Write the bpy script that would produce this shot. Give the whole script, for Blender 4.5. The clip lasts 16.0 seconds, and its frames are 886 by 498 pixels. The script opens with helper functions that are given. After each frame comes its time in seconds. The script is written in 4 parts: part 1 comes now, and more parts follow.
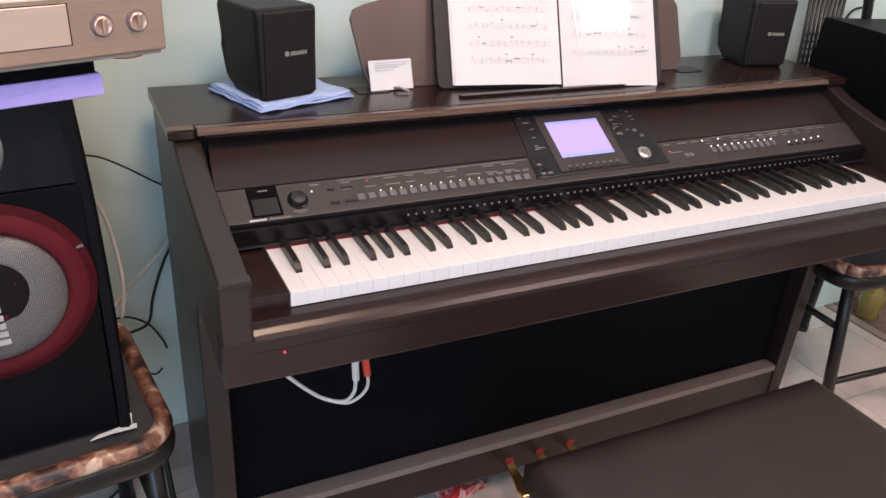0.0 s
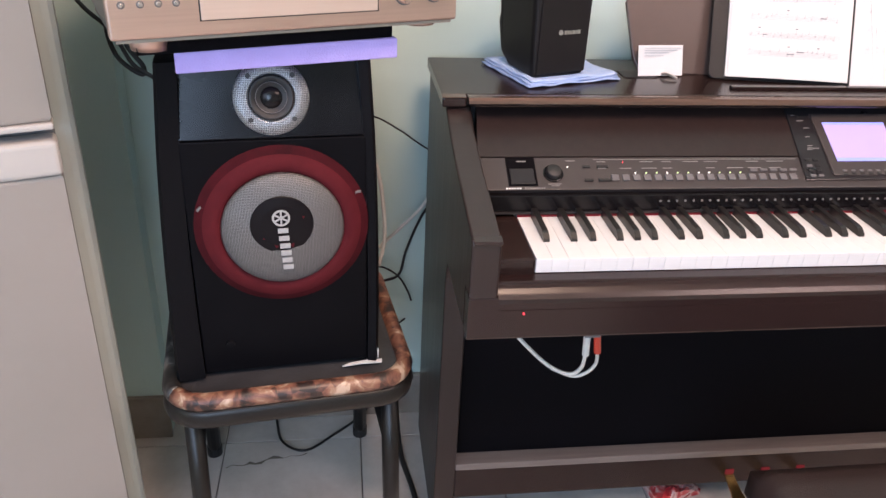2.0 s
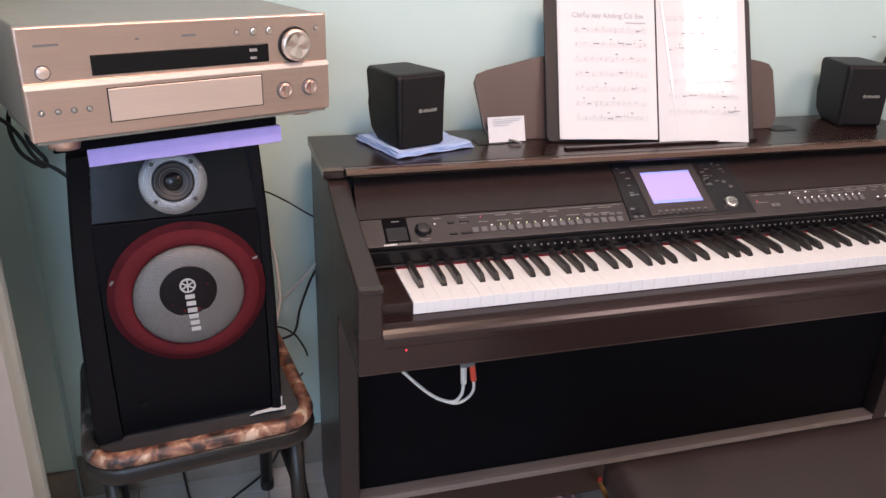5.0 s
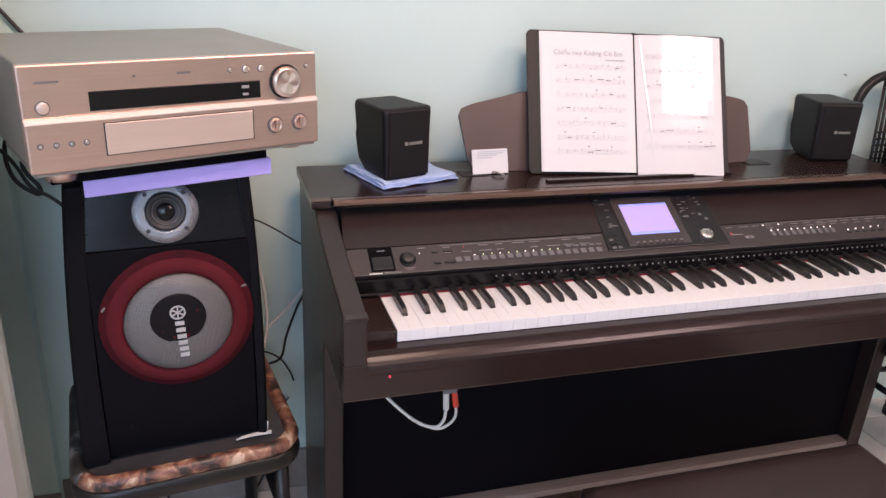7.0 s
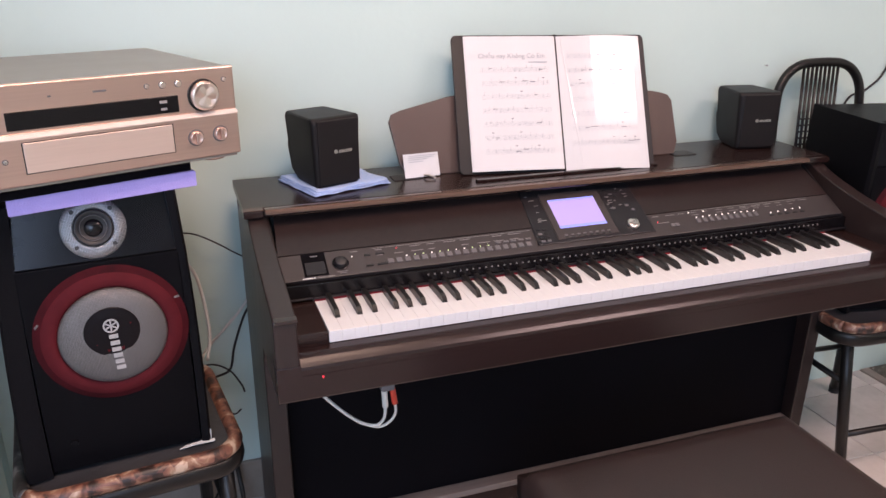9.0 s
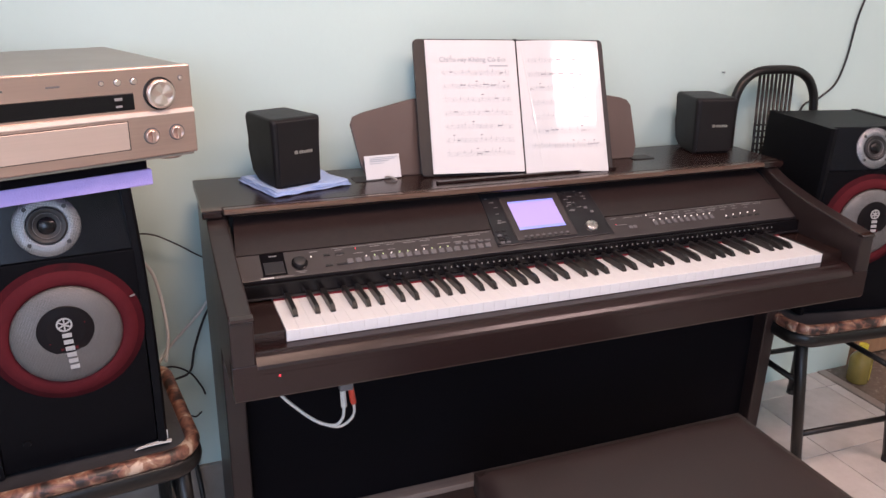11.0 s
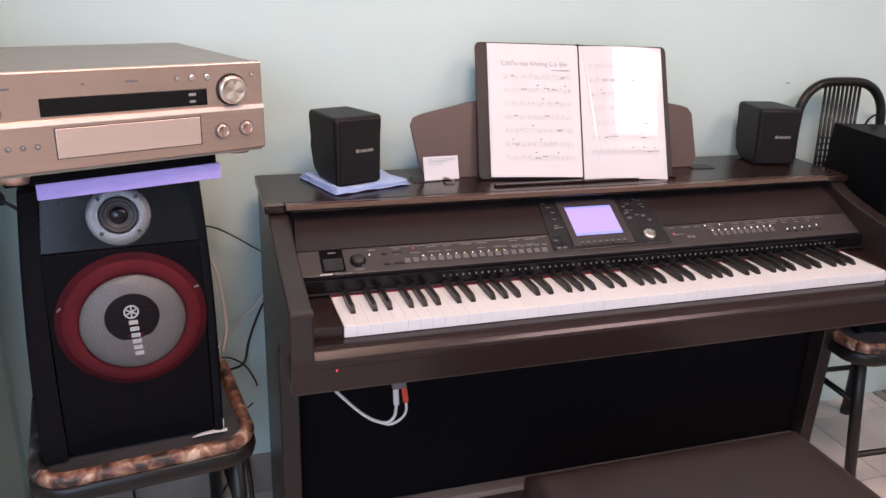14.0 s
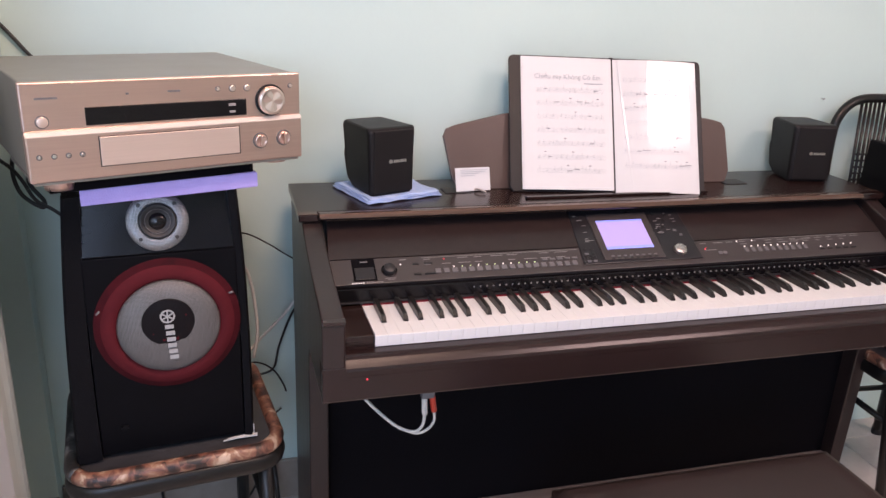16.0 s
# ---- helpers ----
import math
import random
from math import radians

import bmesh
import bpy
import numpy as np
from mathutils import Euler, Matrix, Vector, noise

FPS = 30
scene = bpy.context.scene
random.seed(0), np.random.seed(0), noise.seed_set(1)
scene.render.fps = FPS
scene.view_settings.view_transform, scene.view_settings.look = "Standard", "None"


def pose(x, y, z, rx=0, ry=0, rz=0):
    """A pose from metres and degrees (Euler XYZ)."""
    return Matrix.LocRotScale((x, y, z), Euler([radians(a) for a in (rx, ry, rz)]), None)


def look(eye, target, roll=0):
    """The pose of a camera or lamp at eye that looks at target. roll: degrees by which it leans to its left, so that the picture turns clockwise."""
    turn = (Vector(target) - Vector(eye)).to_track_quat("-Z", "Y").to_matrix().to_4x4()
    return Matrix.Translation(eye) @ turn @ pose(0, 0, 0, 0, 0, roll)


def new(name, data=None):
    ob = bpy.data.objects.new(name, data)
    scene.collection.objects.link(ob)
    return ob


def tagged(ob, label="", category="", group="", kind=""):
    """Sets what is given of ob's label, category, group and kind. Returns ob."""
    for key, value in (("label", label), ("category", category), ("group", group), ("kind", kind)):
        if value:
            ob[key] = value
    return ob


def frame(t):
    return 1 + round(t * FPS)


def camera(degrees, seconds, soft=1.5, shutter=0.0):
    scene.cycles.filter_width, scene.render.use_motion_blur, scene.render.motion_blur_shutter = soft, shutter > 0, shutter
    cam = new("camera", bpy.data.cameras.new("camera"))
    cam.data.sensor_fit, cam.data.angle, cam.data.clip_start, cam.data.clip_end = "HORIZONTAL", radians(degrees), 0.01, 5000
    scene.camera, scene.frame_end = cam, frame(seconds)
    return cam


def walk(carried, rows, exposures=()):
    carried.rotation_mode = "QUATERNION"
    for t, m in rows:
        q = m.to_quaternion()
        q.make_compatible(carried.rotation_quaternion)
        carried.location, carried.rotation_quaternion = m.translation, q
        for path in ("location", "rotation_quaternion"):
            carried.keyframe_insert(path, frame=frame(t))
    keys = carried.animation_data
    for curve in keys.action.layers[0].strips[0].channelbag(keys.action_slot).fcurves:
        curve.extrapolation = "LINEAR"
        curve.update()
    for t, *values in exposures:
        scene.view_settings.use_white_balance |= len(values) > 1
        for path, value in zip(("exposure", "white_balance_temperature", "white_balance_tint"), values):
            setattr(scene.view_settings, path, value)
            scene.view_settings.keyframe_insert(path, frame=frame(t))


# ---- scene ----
cam = camera(59.3, 16.0, soft=1.5)
PATH = [
    (0, (-0.227, -0.89, 1.259), (0.581, 0.709, 0.371), 3.6),
    (0.5, (-0.247, -0.898, 1.256), (0.389, 0.786, 0.385), 3.3),
    (1, (-0.273, -0.897, 1.255), (0.19, 0.84, 0.378), 2.2),
    (1.5, (-0.275, -0.902, 1.249), (0.084, 0.838, 0.331), 1.9),
    (2, (-0.261, -0.926, 1.249), (-0.017, 0.825, 0.313), 2.7),
    (2.5, (-0.227, -0.942, 1.252), (0.043, 0.844, 0.395), 3.8),
    (3, (-0.243, -0.951, 1.261), (0.165, 0.815, 0.415), 3.3),
    (3.5, (-0.248, -0.985, 1.265), (0.242, 0.763, 0.426), 3.5),
    (4, (-0.252, -1.037, 1.281), (0.262, 0.707, 0.448), 2.6),
    (4.5, (-0.267, -1.082, 1.3), (0.251, 0.676, 0.498), 2.3),
    (5, (-0.284, -1.107, 1.319), (0.244, 0.656, 0.536), 1.9),
    (7.3, (-0.288, -1.16, 1.347), (0.276, 0.621, 0.631), 2.7),
    (7.5, (-0.284, -1.181, 1.346), (0.274, 0.604, 0.636), 2.6),
    (8, (-0.257, -1.198, 1.339), (0.296, 0.589, 0.631), 2.7),
    (8.5, (-0.229, -1.218, 1.339), (0.321, 0.572, 0.637), 1.4),
    (9, (-0.216, -1.219, 1.341), (0.403, 0.552, 0.647), 0.1),
    (9.5, (-0.211, -1.231, 1.335), (0.41, 0.539, 0.64), 0.6),
    (10, (-0.204, -1.241, 1.336), (0.425, 0.527, 0.645), 0.2),
    (10.2, (-0.2, -1.243, 1.33), (0.453, 0.52, 0.649), 0.2),
    (12.5, (-0.193, -1.241, 1.334), (0.508, 0.507, 0.662), 1.3),
    (13, (-0.206, -1.238, 1.333), (0.489, 0.513, 0.663), 1.8),
    (13.5, (-0.214, -1.239, 1.334), (0.466, 0.517, 0.662), 2.2),
    (14, (-0.228, -1.237, 1.332), (0.36, 0.553, 0.66), 2.0),
    (14.5, (-0.234, -1.236, 1.337), (0.33, 0.56, 0.661), 2.3),
    (15, (-0.237, -1.23, 1.34), (0.317, 0.568, 0.661), 2.3),
    (15.5, (-0.24, -1.236, 1.339), (0.303, 0.567, 0.667), 2.3),
    (16, (-0.243, -1.24, 1.342), (0.286, 0.574, 0.685), 2.5),
]
walk(cam, [(t, look(eye, target, roll)) for t, eye, target, roll in PATH],
     exposures=[(t, stops, 6600, tint) for t, stops, tint in ((0, 0.03, 39), (2, 0.27, 39), (3, 0.18, 39), (4.5, 0.06, 40), (5, 0.0, 41), (7.5, -0.05, 45), (16, -0.07, 45))])


# ---- light ----
world = bpy.data.worlds.new("room_world")
scene.world = world
world.use_nodes = True
world.node_tree.nodes["Background"].inputs[0].default_value = (0.75, 0.85, 1.0, 1)
world.node_tree.nodes["Background"].inputs[1].default_value = 0.25


def area(name, eye, target, sx, sy, power, color):
    d = bpy.data.lights.new(name, "AREA")
    d.shape, d.size, d.size_y, d.energy, d.color = "RECTANGLE", sx, sy, power, color
    o = new(name, d)
    o.matrix_world = look(eye, target)
    return o


# daylight through two windows, beside and behind the viewer, and two warm ceiling lamps
LAMPS = ((0.20, -0.95, 0.6), (1.82, -1.50, 1.05))   # x, y, width
area("window_daylight", (-1.70, -1.95, 1.80), (0.1, 0.4, 0.95), 1.2, 1.2, 12, (0.62, 0.86, 1.0))
area("back_window_daylight", (-0.90, -3.33, 1.75), (-0.3, 0.5, 0.9), 1.2, 1.3, 46, (0.47, 0.80, 0.97))
for (lx, ly, lw), power, tone in zip(LAMPS, (36, 29), ((1.0, 0.79, 0.50), (1.0, 0.84, 0.68))):
    area("ceiling_lamp_light", (lx, ly, 2.66), (lx, ly + 0.1, 0.0), lw, 0.6, power, tone)


# ---- materials ----
def mat(name, c1, c2=None, rough=0.5, metal=0.0, scale=6.0, stretch=(1, 1, 1), bump=0.0, bscale=120.0, rvar=0.08, coat=0.0, spec=0.5, per_object=0.0, emit=None):
    m = bpy.data.materials.new(name)
    m.use_nodes = True
    nt = m.node_tree
    b = nt.nodes["Principled BSDF"]
    c2 = c2 or tuple(v * 0.82 for v in c1)
    tc = nt.nodes.new("ShaderNodeTexCoord")
    mp = nt.nodes.new("ShaderNodeMapping")
    mp.inputs["Scale"].default_value = stretch
    nt.links.new(tc.outputs["Object"], mp.inputs[0])
    n1 = nt.nodes.new("ShaderNodeTexNoise")
    n1.inputs["Scale"].default_value, n1.inputs["Detail"].default_value, n1.inputs["Roughness"].default_value = scale, 6, 0.65
    nt.links.new(mp.outputs[0], n1.inputs["Vector"])
    ramp = nt.nodes.new("ShaderNodeValToRGB")
    ramp.color_ramp.elements[0].position, ramp.color_ramp.elements[1].position = 0.32, 0.7
    ramp.color_ramp.elements[0].color, ramp.color_ramp.elements[1].color = (*c2, 1), (*c1, 1)
    nt.links.new(n1.outputs["Fac"], ramp.inputs[0])
    col = ramp.outputs[0]
    if per_object:
        oi = nt.nodes.new("ShaderNodeObjectInfo")
        mr = nt.nodes.new("ShaderNodeMapRange")
        mr.inputs["To Min"].default_value, mr.inputs["To Max"].default_value = 1 - per_object, 1
        nt.links.new(oi.outputs["Random"], mr.inputs[0])
        hs = nt.nodes.new("ShaderNodeHueSaturation")
        nt.links.new(mr.outputs[0], hs.inputs["Value"])
        nt.links.new(col, hs.inputs["Color"])
        col = hs.outputs[0]
        off = nt.nodes.new("ShaderNodeVectorMath")
        off.operation = "SCALE"
        off.inputs[0].default_value = (37.0, 53.0, 11.0)
        nt.links.new(oi.outputs["Random"], off.inputs["Scale"])
        nt.links.new(off.outputs[0], mp.inputs["Location"])
    nt.links.new(col, b.inputs["Base Color"])
    n2 = nt.nodes.new("ShaderNodeTexNoise")
    n2.inputs["Scale"].default_value, n2.inputs["Detail"].default_value = bscale, 4
    nt.links.new(mp.outputs[0], n2.inputs["Vector"])
    mr = nt.nodes.new("ShaderNodeMapRange")
    mr.inputs["To Min"].default_value, mr.inputs["To Max"].default_value = max(0.02, rough - rvar), min(1, rough + rvar)
    nt.links.new(n1.outputs["Fac"], mr.inputs[0])
    nt.links.new(mr.outputs[0], b.inputs["Roughness"])
    b.inputs["Metallic"].default_value, b.inputs["Coat Weight"].default_value = metal, coat
    b.inputs["Specular IOR Level"].default_value = spec
    if bump:
        bp = nt.nodes.new("ShaderNodeBump")
        bp.inputs["Strength"].default_value, bp.inputs["Distance"].default_value = bump, 0.002
        nt.links.new(n2.outputs["Fac"], bp.inputs["Height"])
        nt.links.new(bp.outputs[0], b.inputs["Normal"])
    if emit:
        b.inputs["Emission Color"].default_value, b.inputs["Emission Strength"].default_value = (*emit[:3], 1), emit[3]
    return m


def mesh_grille(name, c_hi, c_lo, scale, metal=0.6, rough=0.4):
    """A fine perforated metal: voronoi cells, dark holes in a bright web."""
    m = mat(name, c_hi, rough=rough, metal=metal)
    nt = m.node_tree
    b = nt.nodes["Principled BSDF"]
    tc = nt.nodes.new("ShaderNodeTexCoord")
    v = nt.nodes.new("ShaderNodeTexVoronoi")
    v.inputs["Scale"].default_value, v.inputs["Randomness"].default_value = scale, 0.15
    v.voronoi_dimensions = "2D"
    sp, cb = nt.nodes.new("ShaderNodeSeparateXYZ"), nt.nodes.new("ShaderNodeCombineXYZ")
    nt.links.new(tc.outputs["Object"], sp.inputs[0])
    nt.links.new(sp.outputs["X"], cb.inputs["X"])
    nt.links.new(sp.outputs["Z"], cb.inputs["Y"])
    nt.links.new(cb.outputs[0], v.inputs["Vector"])
    r = nt.nodes.new("ShaderNodeValToRGB")
    r.color_ramp.elements[0].position, r.color_ramp.elements[1].position = 0.28, 0.48
    r.color_ramp.elements[0].color, r.color_ramp.elements[1].color = (*c_lo, 1), (*c_hi, 1)
    nt.links.new(v.outputs["Distance"], r.inputs[0])
    nt.links.new(r.outputs[0], b.inputs["Base Color"])
    bp = nt.nodes.new("ShaderNodeBump")
    bp.inputs["Strength"].default_value, bp.inputs["Distance"].default_value = 0.6, 0.001
    nt.links.new(v.outputs["Distance"], bp.inputs["Height"])
    nt.links.new(bp.outputs[0], b.inputs["Normal"])
    return m


def patterned(name, cols, scale, rough, bump=0.2):
    """Printed fabric or worn vinyl in several colours."""
    m = mat(name, cols[0], cols[1], rough=rough, bump=bump)
    nt = m.node_tree
    b = nt.nodes["Principled BSDF"]
    tc = nt.nodes.new("ShaderNodeTexCoord")
    n = nt.nodes.new("ShaderNodeTexNoise")
    n.inputs["Scale"].default_value, n.inputs["Detail"].default_value, n.inputs["Distortion"].default_value = scale, 4, 0.7
    nt.links.new(tc.outputs["Object"], n.inputs["Vector"])
    r = nt.nodes.new("ShaderNodeValToRGB")
    r.color_ramp.elements[0].position, r.color_ramp.elements[1].position = 0.38, 0.66
    r.color_ramp.elements[0].color, r.color_ramp.elements[1].color = (*cols[0], 1), (*cols[-1], 1)
    for k, c in enumerate(cols[1:-1]):
        e = r.color_ramp.elements.new(0.38 + 0.28 * (k + 1) / (len(cols) - 1))
        e.color = (*c, 1)
    v = nt.nodes.new("ShaderNodeTexVoronoi")
    v.inputs["Scale"].default_value, v.feature = scale * 1.6, "F1"
    nt.links.new(tc.outputs["Object"], v.inputs["Vector"])
    mx = nt.nodes.new("ShaderNodeMix")
    mx.inputs["Factor"].default_value = 0.2
    nt.links.new(n.outputs["Fac"], mx.inputs["A"])
    nt.links.new(v.outputs["Color"], mx.inputs["B"])
    nt.links.new(mx.outputs["Result"], r.inputs[0])
    nt.links.new(r.outputs[0], b.inputs["Base Color"])
    return m


WALL = mat("mint_wall_paint", (0.555, 0.715, 0.68), (0.52, 0.68, 0.65), rough=0.6, scale=1.8, bump=0.15, bscale=60)
CEIL = mat("white_ceiling_paint", (0.8, 0.8, 0.78), rough=0.8)
SKIRT = mat("brown_skirting_tile", (0.30, 0.255, 0.22), (0.22, 0.18, 0.155), rough=0.35, scale=14)
TILE = mat("pale_floor_tile", (0.64, 0.60, 0.57), (0.48, 0.44, 0.41), rough=0.22, scale=7, bump=0.04, bscale=30, per_object=0.08)
GRANITE = mat("brown_granite", (0.20, 0.155, 0.125), (0.11, 0.085, 0.07), rough=0.25, scale=60, rvar=0.1)
GROUT = mat("dark_grout", (0.16, 0.14, 0.12), rough=0.9)
WOOD = mat("dark_rosewood", (0.021, 0.0105, 0.0095), (0.017, 0.0085, 0.0077), rough=0.25, scale=5, stretch=(1.2, 14, 14), bump=0.0, bscale=30, spec=0.42, rvar=0.02)
WOODN = mat("lacquered_dark_rosewood", (0.021, 0.0105, 0.0095), (0.017, 0.0085, 0.0077), rough=0.13, scale=5, stretch=(1.2, 14, 14), rvar=0.02)
WOODF = mat("polished_dark_rosewood", (0.0185, 0.0085, 0.0082), (0.0175, 0.0080, 0.0077), rough=0.27, rvar=0.0, scale=5, stretch=(1.2, 10, 10), bump=0.0, bscale=30, spec=0.42)
WOOD2 = mat("dark_rosewood_side", (0.025, 0.0150, 0.0142), (0.019, 0.0115, 0.0108), rough=0.34, scale=5, stretch=(14, 14, 1.2), bump=0.05, bscale=30, spec=0.45)
# paler than the rail's wood: the light on its top edge is in the colour
RAILTOP = mat("lit_rail_edge_strip", (0.20, 0.165, 0.15), (0.15, 0.12, 0.11), rough=0.35, scale=8, stretch=(1, 14, 14))
TRIM = mat("bronze_lid_trim", (0.16, 0.098, 0.075), (0.11, 0.066, 0.05), rough=0.22, metal=0.4, scale=9, stretch=(1, 20, 20))
PANEL = mat("brown_grey_panel_plastic", (0.044, 0.0355, 0.0355), (0.039, 0.0315, 0.0315), rough=0.42, scale=30, bump=0.08, bscale=900)
UPPER = mat("brown_panel_cloth", (0.027, 0.0165, 0.0155), (0.020, 0.0125, 0.0120), rough=0.30, scale=60, rvar=0.03)
CONSOLE = mat("smoky_console_plastic", (0.018, 0.016, 0.018), (0.014, 0.012, 0.014), rough=0.3, scale=20)
DOTS = mat("grey_guide_lamp", (0.17, 0.155, 0.15), rough=0.4)
GLOSS = mat("black_gloss_plastic", (0.006, 0.005, 0.006), rough=0.22, rvar=0.04, spec=0.3)
BLACK = mat("black_matte_plastic", (0.016, 0.015, 0.016), (0.011, 0.010, 0.011), rough=0.5, scale=20, bump=0.1, bscale=700)
CLOTH = mat("black_speaker_cloth", (0.0048, 0.004, 0.0055), (0.0034, 0.003, 0.004), rough=0.8, bump=0.2, bscale=900, spec=0.06)
SATBLK = mat("charcoal_cabinet", (0.011, 0.009, 0.010), (0.008, 0.0068, 0.0075), rough=0.5, scale=25, bump=0.15, bscale=500, spec=0.25)
WHITEKEY = mat("white_key_plastic", (0.70, 0.705, 0.72), (0.675, 0.68, 0.695), rough=0.22, scale=20)
BLACKKEY = mat("black_key_plastic", (0.012, 0.011, 0.011), rough=0.3, scale=40, bump=0.05)
FELT = mat("red_felt", (0.22, 0.010, 0.018), rough=0.95, bump=0.3, bscale=800)
BUTTON = mat("grey_button", (0.15, 0.14, 0.145), rough=0.45)
INK = mat("printed_marks", (0.27, 0.255, 0.25), rough=0.6)
SILVER = mat("silver_plastic", (0.62, 0.56, 0.53), rough=0.28, metal=0.9, scale=40)
LEDGRN = mat("green_led", (0.3, 0.6, 0.2), emit=(0.85, 1.0, 0.5, 0.9))
LEDWHT = mat("pale_led", (0.7, 0.7, 0.65), emit=(1.0, 0.98, 0.85, 1.6))
LEDRED = mat("red_led", (0.6, 0.05, 0.05), emit=(1.0, 0.05, 0.07, 2))
SCREEN = mat("lit_lcd_screen", (0.12, 0.10, 0.22), (0.10, 0.09, 0.2), rough=0.25, scale=9, emit=(0.62, 0.52, 1.0, 0.85))
SCREENB = mat("lit_lcd_bar", (0.2, 0.25, 0.7), rough=0.25, emit=(0.25, 0.33, 1.0, 0.8))
CHAMP = mat("champagne_brushed_metal", (0.66, 0.46, 0.39), (0.61, 0.42, 0.355), rough=0.32, metal=0.88, scale=8, stretch=(1, 40, 40), bump=0.06, bscale=60)
# brighter champagne: the highlight on the front's chamfer is put into the colour
CHAMPLIP = mat("champagne_edge_highlight", (0.92, 0.80, 0.72), (0.9, 0.77, 0.69), rough=0.3, metal=0.5)
FLAPC = mat("pale_champagne_flap", (0.68, 0.53, 0.46), (0.64, 0.50, 0.43), rough=0.4, metal=0.6, scale=8, stretch=(1, 40, 40))
KNOBM = mat("turned_knob_metal", (0.78, 0.64, 0.56), (0.72, 0.59, 0.52), rough=0.3, metal=0.9, scale=60, rvar=0.03)
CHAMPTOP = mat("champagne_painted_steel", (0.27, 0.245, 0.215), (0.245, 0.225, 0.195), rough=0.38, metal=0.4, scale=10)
GOLD = mat("brass", (0.70, 0.47, 0.18), rough=0.25, metal=1.0, scale=30)
PURPLE = mat("lilac_foam", (0.40, 0.34, 0.75), (0.37, 0.31, 0.71), rough=0.9, scale=30, bump=0.4, bscale=350)
LACQ = mat("black_lacquered_board", (0.004, 0.004, 0.0055), (0.003, 0.003, 0.004), rough=0.45, scale=12, rvar=0.06, spec=0.06)
LACQG = mat("glossy_black_upper_board", (0.005, 0.005, 0.008), (0.003, 0.003, 0.005), rough=0.2, scale=10, rvar=0.12, spec=0.20)
VINYL = mat("black_textured_vinyl", (0.006, 0.006, 0.0075), rough=0.42, bump=0.25, bscale=260, spec=0.06)
REDRUB = mat("red_rubber_surround", (0.098, 0.0095, 0.0135), (0.068, 0.006, 0.009), rough=0.75, scale=16, bump=0.3, bscale=700, spec=0.15)
# darker red imitates the surround's soft fade into shade at its rim
REDEDGE = mat("shaded_dark_red_edge", (0.065, 0.006, 0.0095), (0.030, 0.004, 0.006), rough=0.8, scale=18, bump=0.3, bscale=700, spec=0.1)
BADGE = mat("black_satin_badge", (0.008, 0.0065, 0.008), rough=0.4, spec=0.12)
GRILLE = mesh_grille("grey_perforated_grille", (0.19, 0.184, 0.184), (0.035, 0.034, 0.034), 470, metal=0.2)
SGRILLE = mesh_grille("silver_perforated_ring", (0.42, 0.43, 0.45), (0.05, 0.05, 0.06), 430, metal=0.7, rough=0.3)
BADGEINK = mat("pale_grey_print", (0.42, 0.42, 0.42), (0.30, 0.30, 0.31), rough=0.5, scale=160)
WHITEINK = mat("white_print", (0.8, 0.8, 0.8), rough=0.5)
SEATPAD = mat("worn_grey_black_seat", (0.055, 0.055, 0.06), (0.028, 0.028, 0.032), rough=0.42, scale=9, bump=0.2, bscale=150)
RIM = patterned("printed_brown_rim_vinyl", [(0.022, 0.013, 0.011), (0.10, 0.042, 0.030), (0.21, 0.085, 0.055), (0.27, 0.14, 0.085), (0.50, 0.36, 0.27)], 32, 0.4)
RIMD = patterned("dark_printed_rim_vinyl", [(0.010, 0.010, 0.011), (0.018, 0.017, 0.017), (0.03, 0.028, 0.027), (0.06, 0.055, 0.052), (0.16, 0.15, 0.14)], 40, 0.4)
TUBE = mat("black_enamelled_tube", (0.007, 0.0065, 0.0065), (0.012, 0.010, 0.009), rough=0.34, spec=0.32, scale=20)
LEATHER = mat("dark_brown_leatherette", (0.026, 0.0155, 0.0150), (0.020, 0.0120, 0.0115), rough=0.45, scale=8, bump=0.25, bscale=420)
PAPER = mat("white_paper", (0.65, 0.65, 0.665), (0.625, 0.625, 0.64), rough=0.55, scale=4)
SLEEVE = mat("paper_in_glossy_sleeve", (0.665, 0.665, 0.68), (0.64, 0.64, 0.655), rough=0.16, rvar=0.05, scale=4, coat=1.0, stretch=(1, 1, 0.35), bump=0.35, bscale=9)
NOTEINK = mat("grey_pencil_ink", (0.46, 0.49, 0.53), rough=0.8)
NOTEDRK = mat("dark_ink", (0.16, 0.18, 0.21), rough=0.8)
RESTBR = mat("brown_music_rest", (0.085, 0.054, 0.046), (0.072, 0.046, 0.04), rough=0.35, scale=6, bump=0.03)
BINDER = mat("black_binder_cover", (0.013, 0.012, 0.013), rough=0.45, spec=0.3, bump=0.15, bscale=300)
TOWEL = mat("blue_check_cloth", (0.28, 0.42, 0.72), (0.42, 0.52, 0.74), rough=0.95, scale=45, bump=0.5, bscale=500)
WHITEPL = mat("white_cable_plastic", (0.68, 0.66, 0.62), rough=0.4)
REDPL = mat("red_plug_plastic", (0.7, 0.06, 0.03), rough=0.35)
BLKWIRE = mat("black_cable", (0.012, 0.012, 0.012), rough=0.45)
FRIDGE = mat("silver_grey_fridge_paint", (0.31, 0.285, 0.265), (0.285, 0.265, 0.245), rough=0.35, metal=0.15, scale=3)
FRCAP = mat("pale_fridge_trim", (0.46, 0.44, 0.42), (0.43, 0.41, 0.39), rough=0.3, scale=3)
